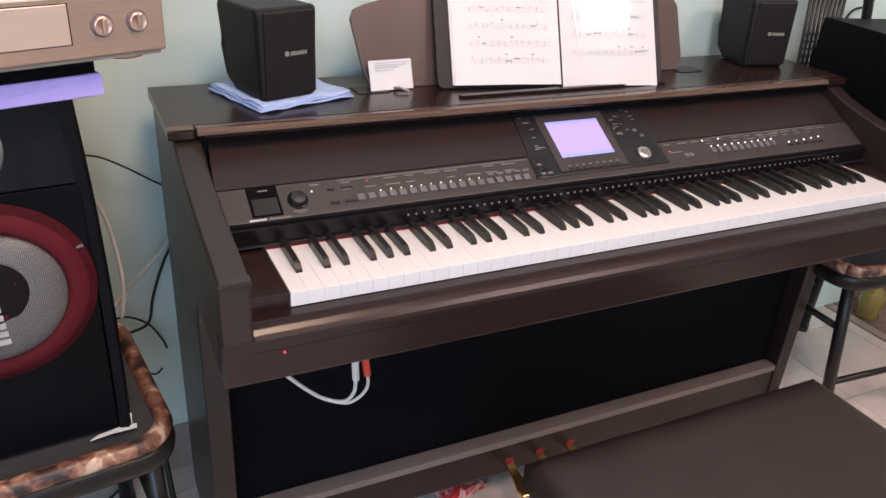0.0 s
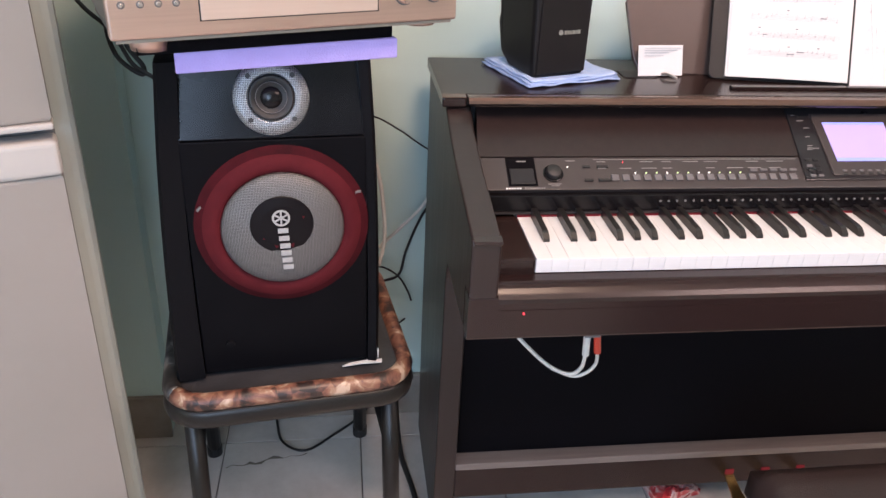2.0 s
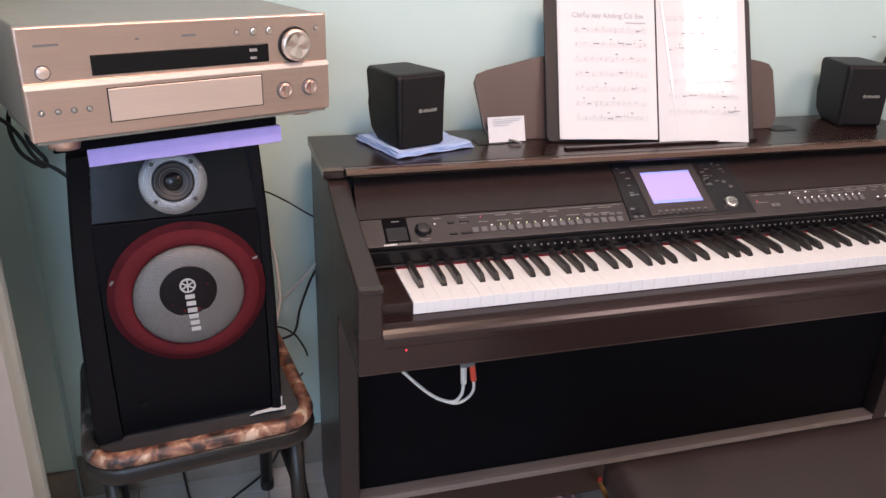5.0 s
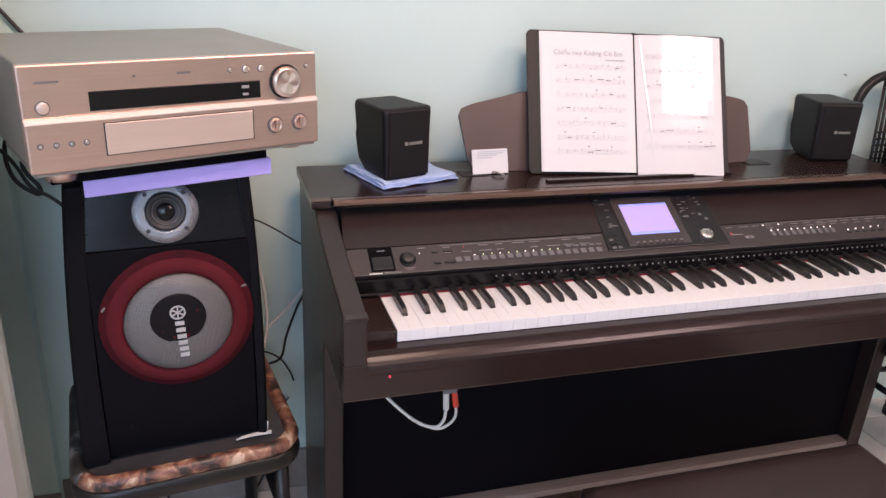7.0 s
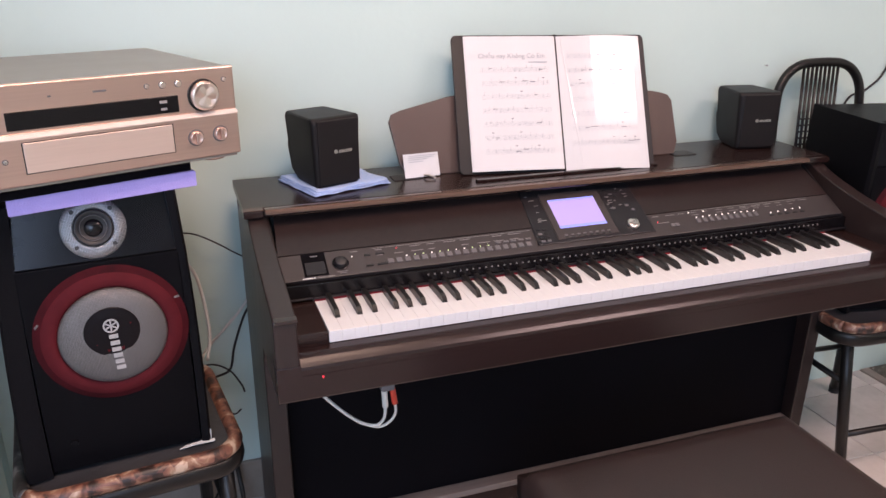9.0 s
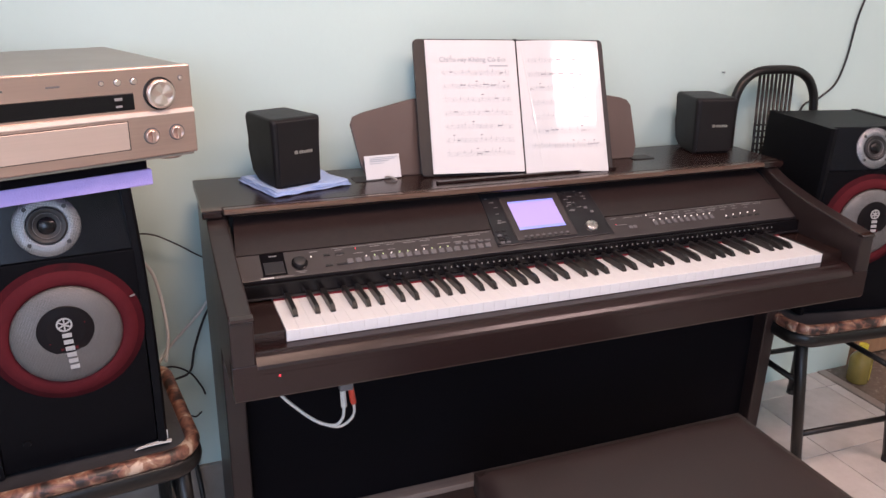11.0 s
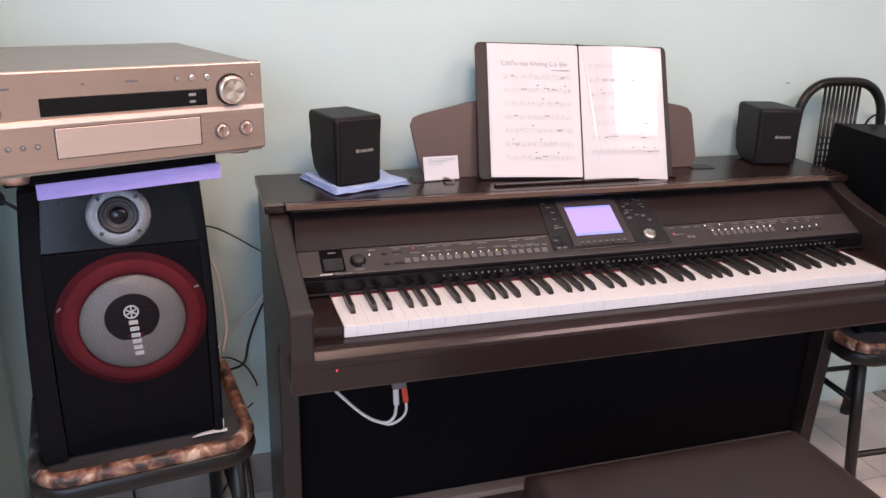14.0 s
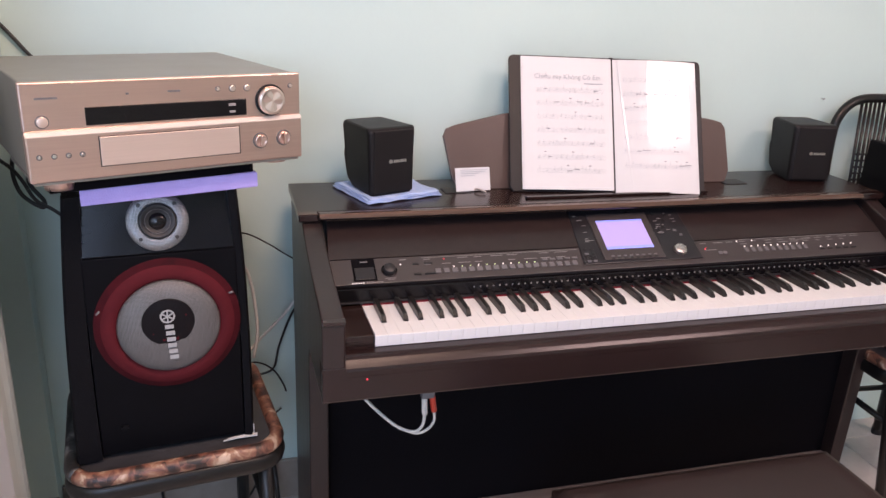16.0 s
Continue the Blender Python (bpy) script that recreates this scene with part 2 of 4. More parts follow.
# green of the wall's reflection is mixed into the fridge side's grey
FRSIDE = mat("fridge_side_wall_tint", (0.36, 0.40, 0.385), (0.32, 0.37, 0.36), rough=0.3, scale=2.5)
GASKET = mat("grey_rubber_gasket", (0.12, 0.12, 0.12), rough=0.7)
JAMB = mat("orange_brown_door_wood", (0.42, 0.24, 0.13), (0.34, 0.18, 0.10), rough=0.4, scale=5, stretch=(14, 14, 1))
YELLOWLAB = mat("yellow_bottle_label", (0.75, 0.62, 0.05), rough=0.4)
OLIVE = mat("olive_oil_bottle", (0.30, 0.24, 0.06), (0.20, 0.15, 0.04), rough=0.12)
TAPE = mat("white_tape", (0.7, 0.7, 0.7), rough=0.6)
LAMPON = mat("lit_panel", (0.9, 0.85, 0.75), emit=(1.0, 0.85, 0.7, 5))


# ---- mesh helpers ----
def part(name, bm, material, parent, label="", smooth=False):
    me = bpy.data.meshes.new(name)
    bm.normal_update()
    if smooth:
        for fc in bm.faces:
            fc.smooth = True
    bm.to_mesh(me)
    bm.free()
    me.materials.append(material)
    o = new(name, me)
    if parent:
        o.parent = parent
    if label:
        o["label"] = label
    return o


def thing(name, m, label, category, group="", kind=""):
    o = new(name)
    o.empty_display_size = 0.05
    o.matrix_world = m
    return tagged(o, label, category, group, kind)


def box(x0, x1, y0, y1, z0, z1, bevel=0.0, seg=2, bm=None):
    own = bmesh.new()
    bmesh.ops.create_cube(own, size=1, matrix=Matrix.LocRotScale(((x0 + x1) / 2, (y0 + y1) / 2, (z0 + z1) / 2), None, (abs(x1 - x0), abs(y1 - y0), abs(z1 - z0))))
    if bevel:
        bmesh.ops.bevel(own, geom=own.edges[:], offset=bevel, segments=seg, profile=0.5, affect="EDGES")
    return join(bm, own)


def join(bm, own):
    if bm is None:
        return own
    me = bpy.data.meshes.new("t")
    own.to_mesh(me)
    own.free()
    bm.from_mesh(me)
    bpy.data.meshes.remove(me)
    return bm


def prism(poly, x0, x1, bevel=0.0, seg=2, axis="x", bm=None):
    """Extrude a polygon of (a, b) along an axis: x takes (y, z), y takes (x, z), z takes (x, y)."""
    put = {"x": lambda a, b, c: (c, a, b), "y": lambda a, b, c: (a, c, b), "z": lambda a, b, c: (a, b, c)}[axis]
    own = bmesh.new()
    v0 = [own.verts.new(put(a, b, x0)) for a, b in poly]
    v1 = [own.verts.new(put(a, b, x1)) for a, b in poly]
    n = len(poly)
    f0, f1 = own.faces.new(v0), own.faces.new(v1)
    for i in range(n):
        own.faces.new((v0[i], v0[(i + 1) % n], v1[(i + 1) % n], v1[i]))
    bmesh.ops.recalc_face_normals(own, faces=own.faces[:])
    if bevel:
        es = [e for e in own.edges if e in f0.edges[:] or e in f1.edges[:]]
        bmesh.ops.bevel(own, geom=es, offset=bevel, segments=seg, profile=0.5, affect="EDGES")
    return join(bm, own)


def lathe(profile, m=None, seg=40, bm=None, cap=True):
    """Turn (radius, height) pairs round the local z axis."""
    own = bmesh.new()
    rings = []
    for r, h in profile:
        rings.append([own.verts.new((max(r, 1e-5) * math.cos(2 * math.pi * k / seg), max(r, 1e-5) * math.sin(2 * math.pi * k / seg), h)) for k in range(seg)])
    for a, b in zip(rings, rings[1:]):
        for k in range(seg):
            own.faces.new((a[k], a[(k + 1) % seg], b[(k + 1) % seg], b[k]))
    if cap:
        own.faces.new(rings[0][::-1])
        own.faces.new(rings[-1])
    bmesh.ops.recalc_face_normals(own, faces=own.faces[:])
    if m is not None:
        bmesh.ops.transform(own, matrix=m, verts=own.verts[:])
    return join(bm, own)


def smooth_path(points, n=8):
    p = [Vector(q) for q in points]
    p = [p[0] * 2 - p[1]] + p + [p[-1] * 2 - p[-2]]
    out = []
    for i in range(1, len(p) - 2):
        for k in range(n):
            t = k / n
            a, b, c, d = p[i - 1], p[i], p[i + 1], p[i + 2]
            out.append(0.5 * ((2 * b) + (c - a) * t + (2 * a - 5 * b + 4 * c - d) * t * t + (3 * b - a - 3 * c + d) * t ** 3))
    return out + [p[-2]]


def tube(points, r, seg=8, curved=True, n=8, closed=False, bm=None, flat=1.0):
    pts = smooth_path(points, n) if curved else [Vector(q) for q in points]
    own = bmesh.new()
    rings, up = [], None
    for i, q in enumerate(pts):
        if closed:
            d = (pts[(i + 1) % len(pts)] - pts[i - 1]).normalized()
        else:
            d = (pts[min(i + 1, len(pts) - 1)] - pts[max(i - 1, 0)]).normalized()
        if up is None:
            up = Vector((0, 0, 1)) if abs(d.z) < 0.9 else Vector((0, 1, 0))
        side = d.cross(up).normalized()
        up = side.cross(d).normalized()
        rings.append([own.verts.new(q + r * (math.cos(2 * math.pi * k / seg) * side + flat * math.sin(2 * math.pi * k / seg) * up)) for k in range(seg)])
    pairs = list(zip(rings, rings[1:])) + ([(rings[-1], rings[0])] if closed else [])
    for a, b in pairs:
        for k in range(seg):
            own.faces.new((a[k], a[(k + 1) % seg], b[(k + 1) % seg], b[k]))
    if not closed:
        own.faces.new(rings[0][::-1])
        own.faces.new(rings[-1])
    bmesh.ops.recalc_face_normals(own, faces=own.faces[:])
    return join(bm, own)


FRONT = Matrix.Rotation(radians(90), 4, "X")  # local z turns to -y, towards the room


def facing(x, y, z, m=None):
    return (m or Matrix()) @ Matrix.Translation((x, y, z)) @ FRONT


def wire(name, points, r, material, label, category="cable", m=Matrix()):
    o = part(name, tube(points, r, 8), material, None, smooth=True)
    o.matrix_world = m
    return tagged(o, label, category)


# ---- room ----
XL, XR, YB, YF, ZC = -1.75, 3.2, 0.575, -3.4, 2.75


def setting(name, bm, material, label):
    return tagged(part(name, bm, material, None), label, name.split("_")[0], kind="structure")


fb = box(XL, XR, YF, YB, -0.10, -0.006)
box(2.095, XR, YB, YB + 0.5, -0.10, -0.006, bm=fb)
floor = setting("floor", fb, GROUT, "pale glossy ceramic floor tiles with dark joints")
setting("wall_north", box(XL - 0.1, 2.095, YB, YB + 0.12, 0, ZC), WALL, "pale mint green painted wall behind the piano")
setting("wall_pilaster", box(XL, -0.672, YB - 0.05, YB - 0.0005, 0, ZC), WALL, "shallow projecting part of the mint wall behind the fridge")
setting("wall_north_beyond", box(2.095, XR + 0.1, YB + 0.5, YB + 0.62, 0, ZC), WALL, "pale mint wall of the recess beyond the door frame")
setting("wall_recess", box(2.055, 2.095, YB + 0.12, YB + 0.5, 0, ZC), WALL, "short return of the mint wall")
setting("wall_east", box(XR, XR + 0.12, YF, YB + 0.5, 0, ZC), WALL, "plain mint wall on the far side")
ww = box(XL - 0.12, XL, YF, -2.60, 0, ZC)
box(XL - 0.12, XL, -1.30, YB, 0, ZC, bm=ww)
box(XL - 0.12, XL, -2.60, -1.30, 0, 1.15, bm=ww)
box(XL - 0.12, XL, -2.60, -1.30, 2.45, ZC, bm=ww)
setting("wall_west", ww, WALL, "plain mint wall with a window opening")
wb = box(-0.26, XR + 0.1, YF - 0.12, YF, 0, ZC)
box(-1.75, -0.26, YF - 0.12, YF, 0, 1.05, bm=wb)
box(-1.75, -0.26, YF - 0.12, YF, 2.45, ZC, bm=wb)
setting("wall_south", wb, WALL, "plain mint wall with a window opening behind the viewer")
setting("ceiling", box(XL - 0.1, XR + 0.1, YF - 0.1, YB + 0.6, ZC, ZC + 0.1), CEIL, "plain white ceiling")
setting("baseboard_pilaster", box(XL, -0.668, YB - 0.062, YB - 0.0505, 0, 0.115, 0.002), SKIRT, "brown glazed skirting tile on the projecting wall")
setting("baseboard", box(-0.6715, 1.2, YB - 0.012, YB - 0.0005, 0, 0.115, 0.002), SKIRT, "brown glazed skirting tile along the wall")
setting("door_frame", box(2.098, 2.165, YB - 0.02, YB + 0.14, 0.004, 2.3, 0.004), JAMB, "orange brown wooden door frame")
setting("door_1", box(2.168, 2.95, YB + 0.03, YB + 0.07, 0.012, 2.25, 0.004), JAMB, "closed orange brown wooden door beyond the threshold")
setting("threshold", box(1.955, 1.992, YF, YB - 0.002, -0.005, 0.006, 0.003), SKIRT, "brown stone threshold strip on the floor")
setting("floor_beyond", box(1.997, XR, YF, YB + 0.5, -0.005, 0.003), GRANITE, "dark brown stone floor beyond the threshold")


# ---- digital piano ----
KW, KZ = 0.0235, 0.735          # key pitch, key top height
PX0, PX1, PYB = -0.107, 1.329, 0.515
piano = thing("digital_piano", pose(0.611, 0.2, 0), "dark rosewood digital piano with lit screen and white keys", "piano")
PO = Matrix.Translation((-0.611, -0.2, 0))


def ppart(name, bm, material, parent=None, label="", smooth=False):
    bmesh.ops.transform(bm, matrix=PO, verts=bm.verts[:])
    return part(name, bm, material, parent or piano, label, smooth)


def arm_curve():
    """The cheek's top: from the lid sweeping down to the arm."""
    pts = smooth_path([(0, 0.272, 0.866), (0, 0.225, 0.846), (0, 0.13, 0.820), (0, 0.03, 0.800), (0, -0.040, 0.787)], 6)
    return [(p.y, p.z) for p in pts]


side_poly = [(PYB, 0.0), (PYB, 0.866)] + arm_curve() + [(-0.0435, 0.780), (-0.0435, 0.7005), (-0.012, 0.7005), (-0.012, 0.634), (0.17, 0.634), (0.185, 0.60), (0.198, 0.02), (0.198, 0.0)]
for a, b in ((-0.100, -0.060), (1.282, 1.320)):
    ppart("side_panel", prism(side_poly, a, b, 0.003), WOOD2)
# lacquered strip where each arm ends
for a, b in ((-0.098, -0.0590), (1.2810, 1.319)):
    ppart("arm_cap", prism([(-0.0465, 0.7815), (-0.0465, 0.7835), (-0.044, 0.7868), (-0.032, 0.7888), (-0.032, 0.7815)], a, b, 0.001), WOODN, label="lacquered arm end strip")
ppart("back_panel", box(PX0 + 0.045, PX1 - 0.045, 0.495, 0.512, 0.05, 0.862), WOOD)
ppart("lid", box(PX0 + 0.001, PX1 - 0.001, 0.283, PYB, 0.866, 0.885, 0.002), WOOD)
nose = [(0.264 + 0.009 * math.cos(a), 0.8775 + 0.0072 * math.sin(a)) for a in [math.pi * (0.62 + k * 0.083) for k in range(11)]]
ppart("lid_nose", prism([(0.2825, 0.8835), (0.262, 0.8835), *nose[1:], (0.2825, 0.8695)], -0.064, 1.256, 0.001), WOODN)
ppart("lid_trim", prism([(0.282, 0.8845), (0.266, 0.8868), (0.258, 0.8862), (0.2535, 0.882), (0.2525, 0.878), (0.257, 0.8805), (0.262, 0.8842)], -0.066, 1.258, 0.0006), TRIM, label="rounded bronze trim along the lid front")
for a, b in ((PX0, -0.068), (1.260, PX1)):
    ppart("lid_end", box(a, b, 0.264, 0.2825, 0.868, 0.884, 0.003), WOODN)
ppart("lid_end_line", box(PX0 - 0.0005, -0.069, 0.2635, 0.2825, 0.8842, 0.8856), TRIM)

# sloping control panel: z = 0.80 + 0.6 (y - 0.195)
SL = math.atan(0.6)
PANEL_M = Matrix.Translation((0.611, 0.195, 0.80)) @ Matrix.Rotation(SL, 4, "X")   # local x along keys, y up the slope, z out


def on_panel(name, bm, material, parent=None, label="", smooth=False):
    bmesh.ops.transform(bm, matrix=PO @ PANEL_M, verts=bm.verts[:])
    return part(name, bm, material, parent or piano, label, smooth)


CX = -0.611
on_panel("control_panel", box(CX - 0.059, -CX + 0.059, -0.051, 0.012, -0.03, 0.0, 0.0015), PANEL, label="brown grey button panel")
for poly in ([(CX - 0.0555, 0.0125), (-0.125, 0.0125), (-0.125, 0.118), (CX - 0.047, 0.118)], [(0.148, 0.0125), (-CX + 0.055, 0.0125), (-CX + 0.045, 0.118), (0.148, 0.118)]):
    on_panel("upper_panel", prism(poly, -0.02, 0.0012, axis="z"), UPPER, label="brown cloth covered upper panel")
# black board and cheek slabs stand in for shadow in the gap beside the panel
ppart("panel_back", box(-0.0595, 1.2815, 0.31, 0.33, 0.70, 0.8655), BLACK)
for a, b in ((-0.0595, -0.0555), (1.2775, 1.2815)):
    ppart("cheek_gap_shade", prism([(0.15, 0.738), (0.15, 0.772), (0.29, 0.855), (0.31, 0.8655), (0.31, 0.738)], a, b), BLACK)
ppart("panel_underside", box(-0.0595, 1.2815, 0.1525, 0.20, 0.737, 0.766), GLOSS)
ppart("gloss_strip", box(-0.0595, 1.2815, 0.139, 0.152, 0.7375, 0.7685, 0.001), GLOSS, label="glossy black strip above the keys")
ppart("key_ledge", box(-0.0595, 1.2815, 0.1330, 0.1388, 0.7402, 0.7435, 0.001), CONSOLE, label="narrow dark ledge above the keys")
ppart("felt_strip", box(0.0, 1.222, 0.1352, 0.1388, 0.733, 0.7385), FELT, label="red felt behind the keys")
console = on_panel("console", prism([(-0.132, -0.038), (0.155, -0.038), (0.148, 0.118), (-0.122, 0.118)], -0.01, 0.0032, 0.001, axis="z"), CONSOLE, label="black centre console round the screen")
on_panel("screen_bezel", box(-0.083, 0.064, -0.031, 0.100, 0.001, 0.0062, 0.002), PANEL, console)
on_panel("screen", box(-0.0675, 0.0455, -0.003, 0.079, 0.0058, 0.0067), SCREEN, console, "lit violet screen")
on_panel("screen_bar", box(-0.0675, 0.0455, 0.0745, 0.079, 0.0065, 0.0070), SCREENB, console)
on_panel("screen_foot", box(-0.0675, 0.0455, -0.003, 0.0035, 0.0065, 0.0070), SCREENB, console)


def dial(x, y, r, h, material, label, parent=None):
    return on_panel("dial", lathe([(r * 1.02, 0), (r, h * 0.3), (r * 0.93, h * 0.92), (r * 0.85, h), (0, h)], Matrix.Translation((x, y, 0.0008)), 28), material, parent, label, True)


on_panel("dial_collar", lathe([(0.0160, 0), (0.0160, 0.0022), (0.0145, 0.003), (0, 0.003)], Matrix.Translation((CX + 0.061, -0.021, 0)), 28), GLOSS)
dial(CX + 0.061, -0.021, 0.0125, 0.010, BLACK, "black volume dial")
on_panel("jog_dial", lathe([(0.0148, 0), (0.0142, 0.006), (0.0125, 0.0085), (0.004, 0.0070), (0, 0.0074)], Matrix.Translation((0.107, -0.013, 0.003)), 28), SILVER, console, "silver jog dial", True)
# card slot recess at the left end
on_panel("slot_frame", box(CX - 0.012, CX + 0.034, -0.044, 0.0105, 0.0, 0.0015), CLOTH)
on_panel("slot_window", box(CX - 0.008, CX + 0.030, -0.041, -0.012, 0.0012, 0.0026, 0.0006), CONSOLE, label="smoky slot window")
on_panel("slot_label", box(CX + 0.005, CX + 0.020, 0.0015, 0.0035, 0.0013, 0.0020), INK)


def button(x, y, w, h, t=0.0028, material=BUTTON, name="button", parent=None):
    return on_panel(name, box(x - w / 2, x + w / 2, y - h / 2, y + h / 2, 0, t, 0.0006, 1), material, parent)


def lamp(x, y, material, r=0.0016):
    return on_panel("indicator", lathe([(r, 0), (r, 0.0012), (r * 0.6, 0.002), (0, 0.002)], Matrix.Translation((x, y, 0)), 8), material)


def marks(rows):
    bm = bmesh.new()
    for x0, x1, y, h in rows:
        box(x0, x1, y - h / 2, y + h / 2, 0.0002, 0.0007, bm=bm)
    return tagged(on_panel("legend", bm, INK), kind="stuff")


rnd = random.Random(4)
# style and song buttons, left half
for k in range(18):
    x = CX + 0.160 + k * 0.0176
    button(x, -0.030, 0.0115, 0.0115, material=BUTTON)
    if 2 <= k <= 12:
        lamp(x, -0.0205, LEDGRN if k in (3, 4, 6, 7, 10, 11, 12) else LEDWHT, 0.0012)
for k in range(5):
    button(CX + 0.395 + k * 0.017, -0.0165, 0.012, 0.005)
button(CX + 0.117, -0.034, 0.014, 0.005, material=BLACK), button(CX + 0.143, -0.034, 0.022, 0.005, material=BLACK)
button(CX + 0.117, -0.008, 0.012, 0.005, material=BLACK), button(CX + 0.143, -0.008, 0.018, 0.005, material=BLACK)
marks([(CX + 0.135 + k * 0.036, CX + 0.135 + k * 0.036 + rnd.uniform(0.012, 0.03), y, 0.0013) for k in range(9) for y in (-0.011, 0.002) if rnd.random() < 0.85]
      + [(CX + 0.13, CX + 0.475, 0.0065, 0.0009), (CX + 0.085, CX + 0.10, 0.004, 0.0016), (CX + 0.050, CX + 0.072, -0.0405, 0.0012), (CX + 0.055, CX + 0.068, -0.044, 0.001)])
lamp(CX + 0.178, 0.0008, LEDRED, 0.0008), lamp(CX + 0.086, -0.008, LEDWHT, 0.0012)
# maker's mark as plain bars
mk = bmesh.new()
for k in range(6):
    box(CX - 0.017 + 0.0042 * k, CX - 0.0142 + 0.0042 * k, -0.0500, -0.0472, 0.0002, 0.0008, bm=mk)
on_panel("maker_mark", mk, WHITEINK)
mk = bmesh.new()
for k in range(9):
    box(CX + 0.013 + 0.0037 * k, CX + 0.0148 + 0.0037 * k, -0.0500, -0.0458 if k == 0 else -0.0472, 0.0002, 0.0008, bm=mk)
on_panel("model_mark", mk, INK)
# voice buttons, right half
for k in range(10):
    x = 0.275 + k * 0.0176
    button(x, -0.022, 0.0095, 0.0125)
    lamp(x, -0.0115, LEDWHT, 0.0014)
for k in range(5):
    lamp(0.475 + k * 0.022, -0.024 + 0.0012 * k, LEDWHT, 0.0015)
    button(0.475 + k * 0.022, -0.031, 0.012, 0.004, material=BLACK)
for k in range(2):
    lamp(0.262 + 0.04 * k, 0.004, LEDWHT, 0.0014)
    button(0.205 + k * 0.0115, -0.026, 0.0095, 0.008)
marks([(0.165 + k * 0.034, 0.165 + k * 0.034 + rnd.uniform(0.012, 0.026), y, 0.0013) for k in range(13) for y in (-0.004, 0.0035) if rnd.random() < 0.8] + [(0.27, 0.60, 0.009, 0.0009), (0.17, 0.2, -0.016, 0.0012), (0.40, 0.46, 0.0005, 0.0008)])
lamp(0.172, -0.013, LEDRED, 0.001)
# console keys
for k in range(8):
    button(-0.062 + k * 0.0147, -0.0225, 0.0075, 0.0035, 0.0078, BUTTON, "console_button", console)
    button(-0.062 + k * 0.0147, -0.0285, 0.0075, 0.0035, 0.0078, BLACK, "console_button", console)
for y in (-0.030, -0.020, -0.010, 0.002):
    for x in (-0.118, -0.104):
        button(x + 0.001 * y, y, 0.009, 0.005, 0.0048, BUTTON if rnd.random() < 0.5 else BLACK, "console_button", console)
cm = bmesh.new()
for k in range(22):
    x, y = rnd.choice([(rnd.uniform(0.072, 0.135), rnd.uniform(0.03, 0.11)), (rnd.uniform(-0.118, -0.095), rnd.uniform(0.02, 0.1)), (rnd.uniform(0.072, 0.1), rnd.uniform(0.025, 0.11))])
    box(x, x + rnd.uniform(0.004, 0.012), y, y + 0.0014, 0.0033, 0.0038, bm=cm)
tagged(on_panel("legend", cm, INK, console), kind="stuff")
for x, y in ((0.082, 0.040), (0.092, 0.056), (0.128, 0.03), (0.118, 0.044), (0.1, 0.075), (0.112, 0.09), (0.083, 0.095)):
    button(x, y, 0.008, 0.006, 0.005, BUTTON if y < 0.05 else BLACK, "console_button", console)
on_panel("console_hole", lathe([(0.003, 0.003), (0.003, 0.0042), (0, 0.0042)], Matrix.Translation((-0.102, 0.093, 0)), 12), BLACK, console)
# row of guide lamps, one to a key
gb = bmesh.new()
for k in range(72):
    x = 0.228 + k * 0.01365
    lathe([(0.0021, 0), (0.0021, 0.0008), (0.0012, 0.0014), (0, 0.0014)], facing(x, 0.139, 0.7585), 6, bm=gb)
tagged(ppart("guide_lamp_row", gb, DOTS, label="row of small silver guide lamps"), kind="stuff")

# keybed, keys and front
keybed = ppart("keybed", box(-0.0595, 1.2815, 0.0, 0.48, 0.634, 0.700), WOOD, label="key bed under the keys")
front_poly = [(0.004, 0.7125), (-0.020, 0.7128), (-0.0225, 0.7118), (-0.0238, 0.7095), (-0.030, 0.7065), (-0.0365, 0.7015), (-0.0415, 0.6955), (-0.0435, 0.690), (-0.0435, 0.68), (0.004, 0.68)]
ppart("front_rail", prism(front_poly, -0.0585, 1.2805), WOODF, label="polished dark front rail under the keys")
face_poly = [(-0.0135, 0.700), (-0.0432, 0.700), (-0.0442, 0.698), (-0.0442, 0.636), (-0.041, 0.632), (-0.0135, 0.632)]
for a, b in ((-0.0995, -0.0585), (1.2805, 1.3195)):
    ppart("arm_foot", prism(face_poly, a, b), WOODF)
ppart("front_face", prism([(-0.0135, 0.6798), (-0.0442, 0.6798), (-0.0442, 0.636), (-0.041, 0.632), (-0.0135, 0.632)], -0.0585, 1.2805), WOODF, label="dark polished front board")
for a, b in ((-0.0594, -0.0012), (1.2232, 1.2814)):
    ppart("key_block", box(a, b, -0.002, 0.1385, 0.70, 0.7365, 0.003), WOOD, label="dark key block beside the keys")
ppart("power_lamp", lathe([(0.0015, 0), (0.0015, 0.0016), (0, 0.0016)], facing(-0.022, -0.0442, 0.6745), 10), LEDRED, label="small red power lamp")
wk = box(0.0001, KW - 0.0001, 0.0, 0.16, KZ - 0.0215, KZ, 0.0004, 1)
bmesh.ops.transform(wk, matrix=PO, verts=wk.verts[:])
first = part("white_key", wk, WHITEKEY, keybed)
for k in range(1, 52):
    o = new("white_key", first.data)
    o.parent, o.location = keybed, (k * KW, 0, 0)
bkp = [(0.050, KZ - 0.006), (0.052, KZ + 0.0045), (0.060, KZ + 0.0105), (0.066, KZ + 0.012), (0.158, KZ + 0.0135), (0.158, KZ - 0.006)]
bk = bmesh.new()
ring = []
for s in (-1, 1):
    ring.append([bk.verts.new((s * (0.0055 if z < KZ + 0.004 else 0.0045), y, z)) for y, z in bkp])
bk.faces.new(ring[0]), bk.faces.new(ring[1])
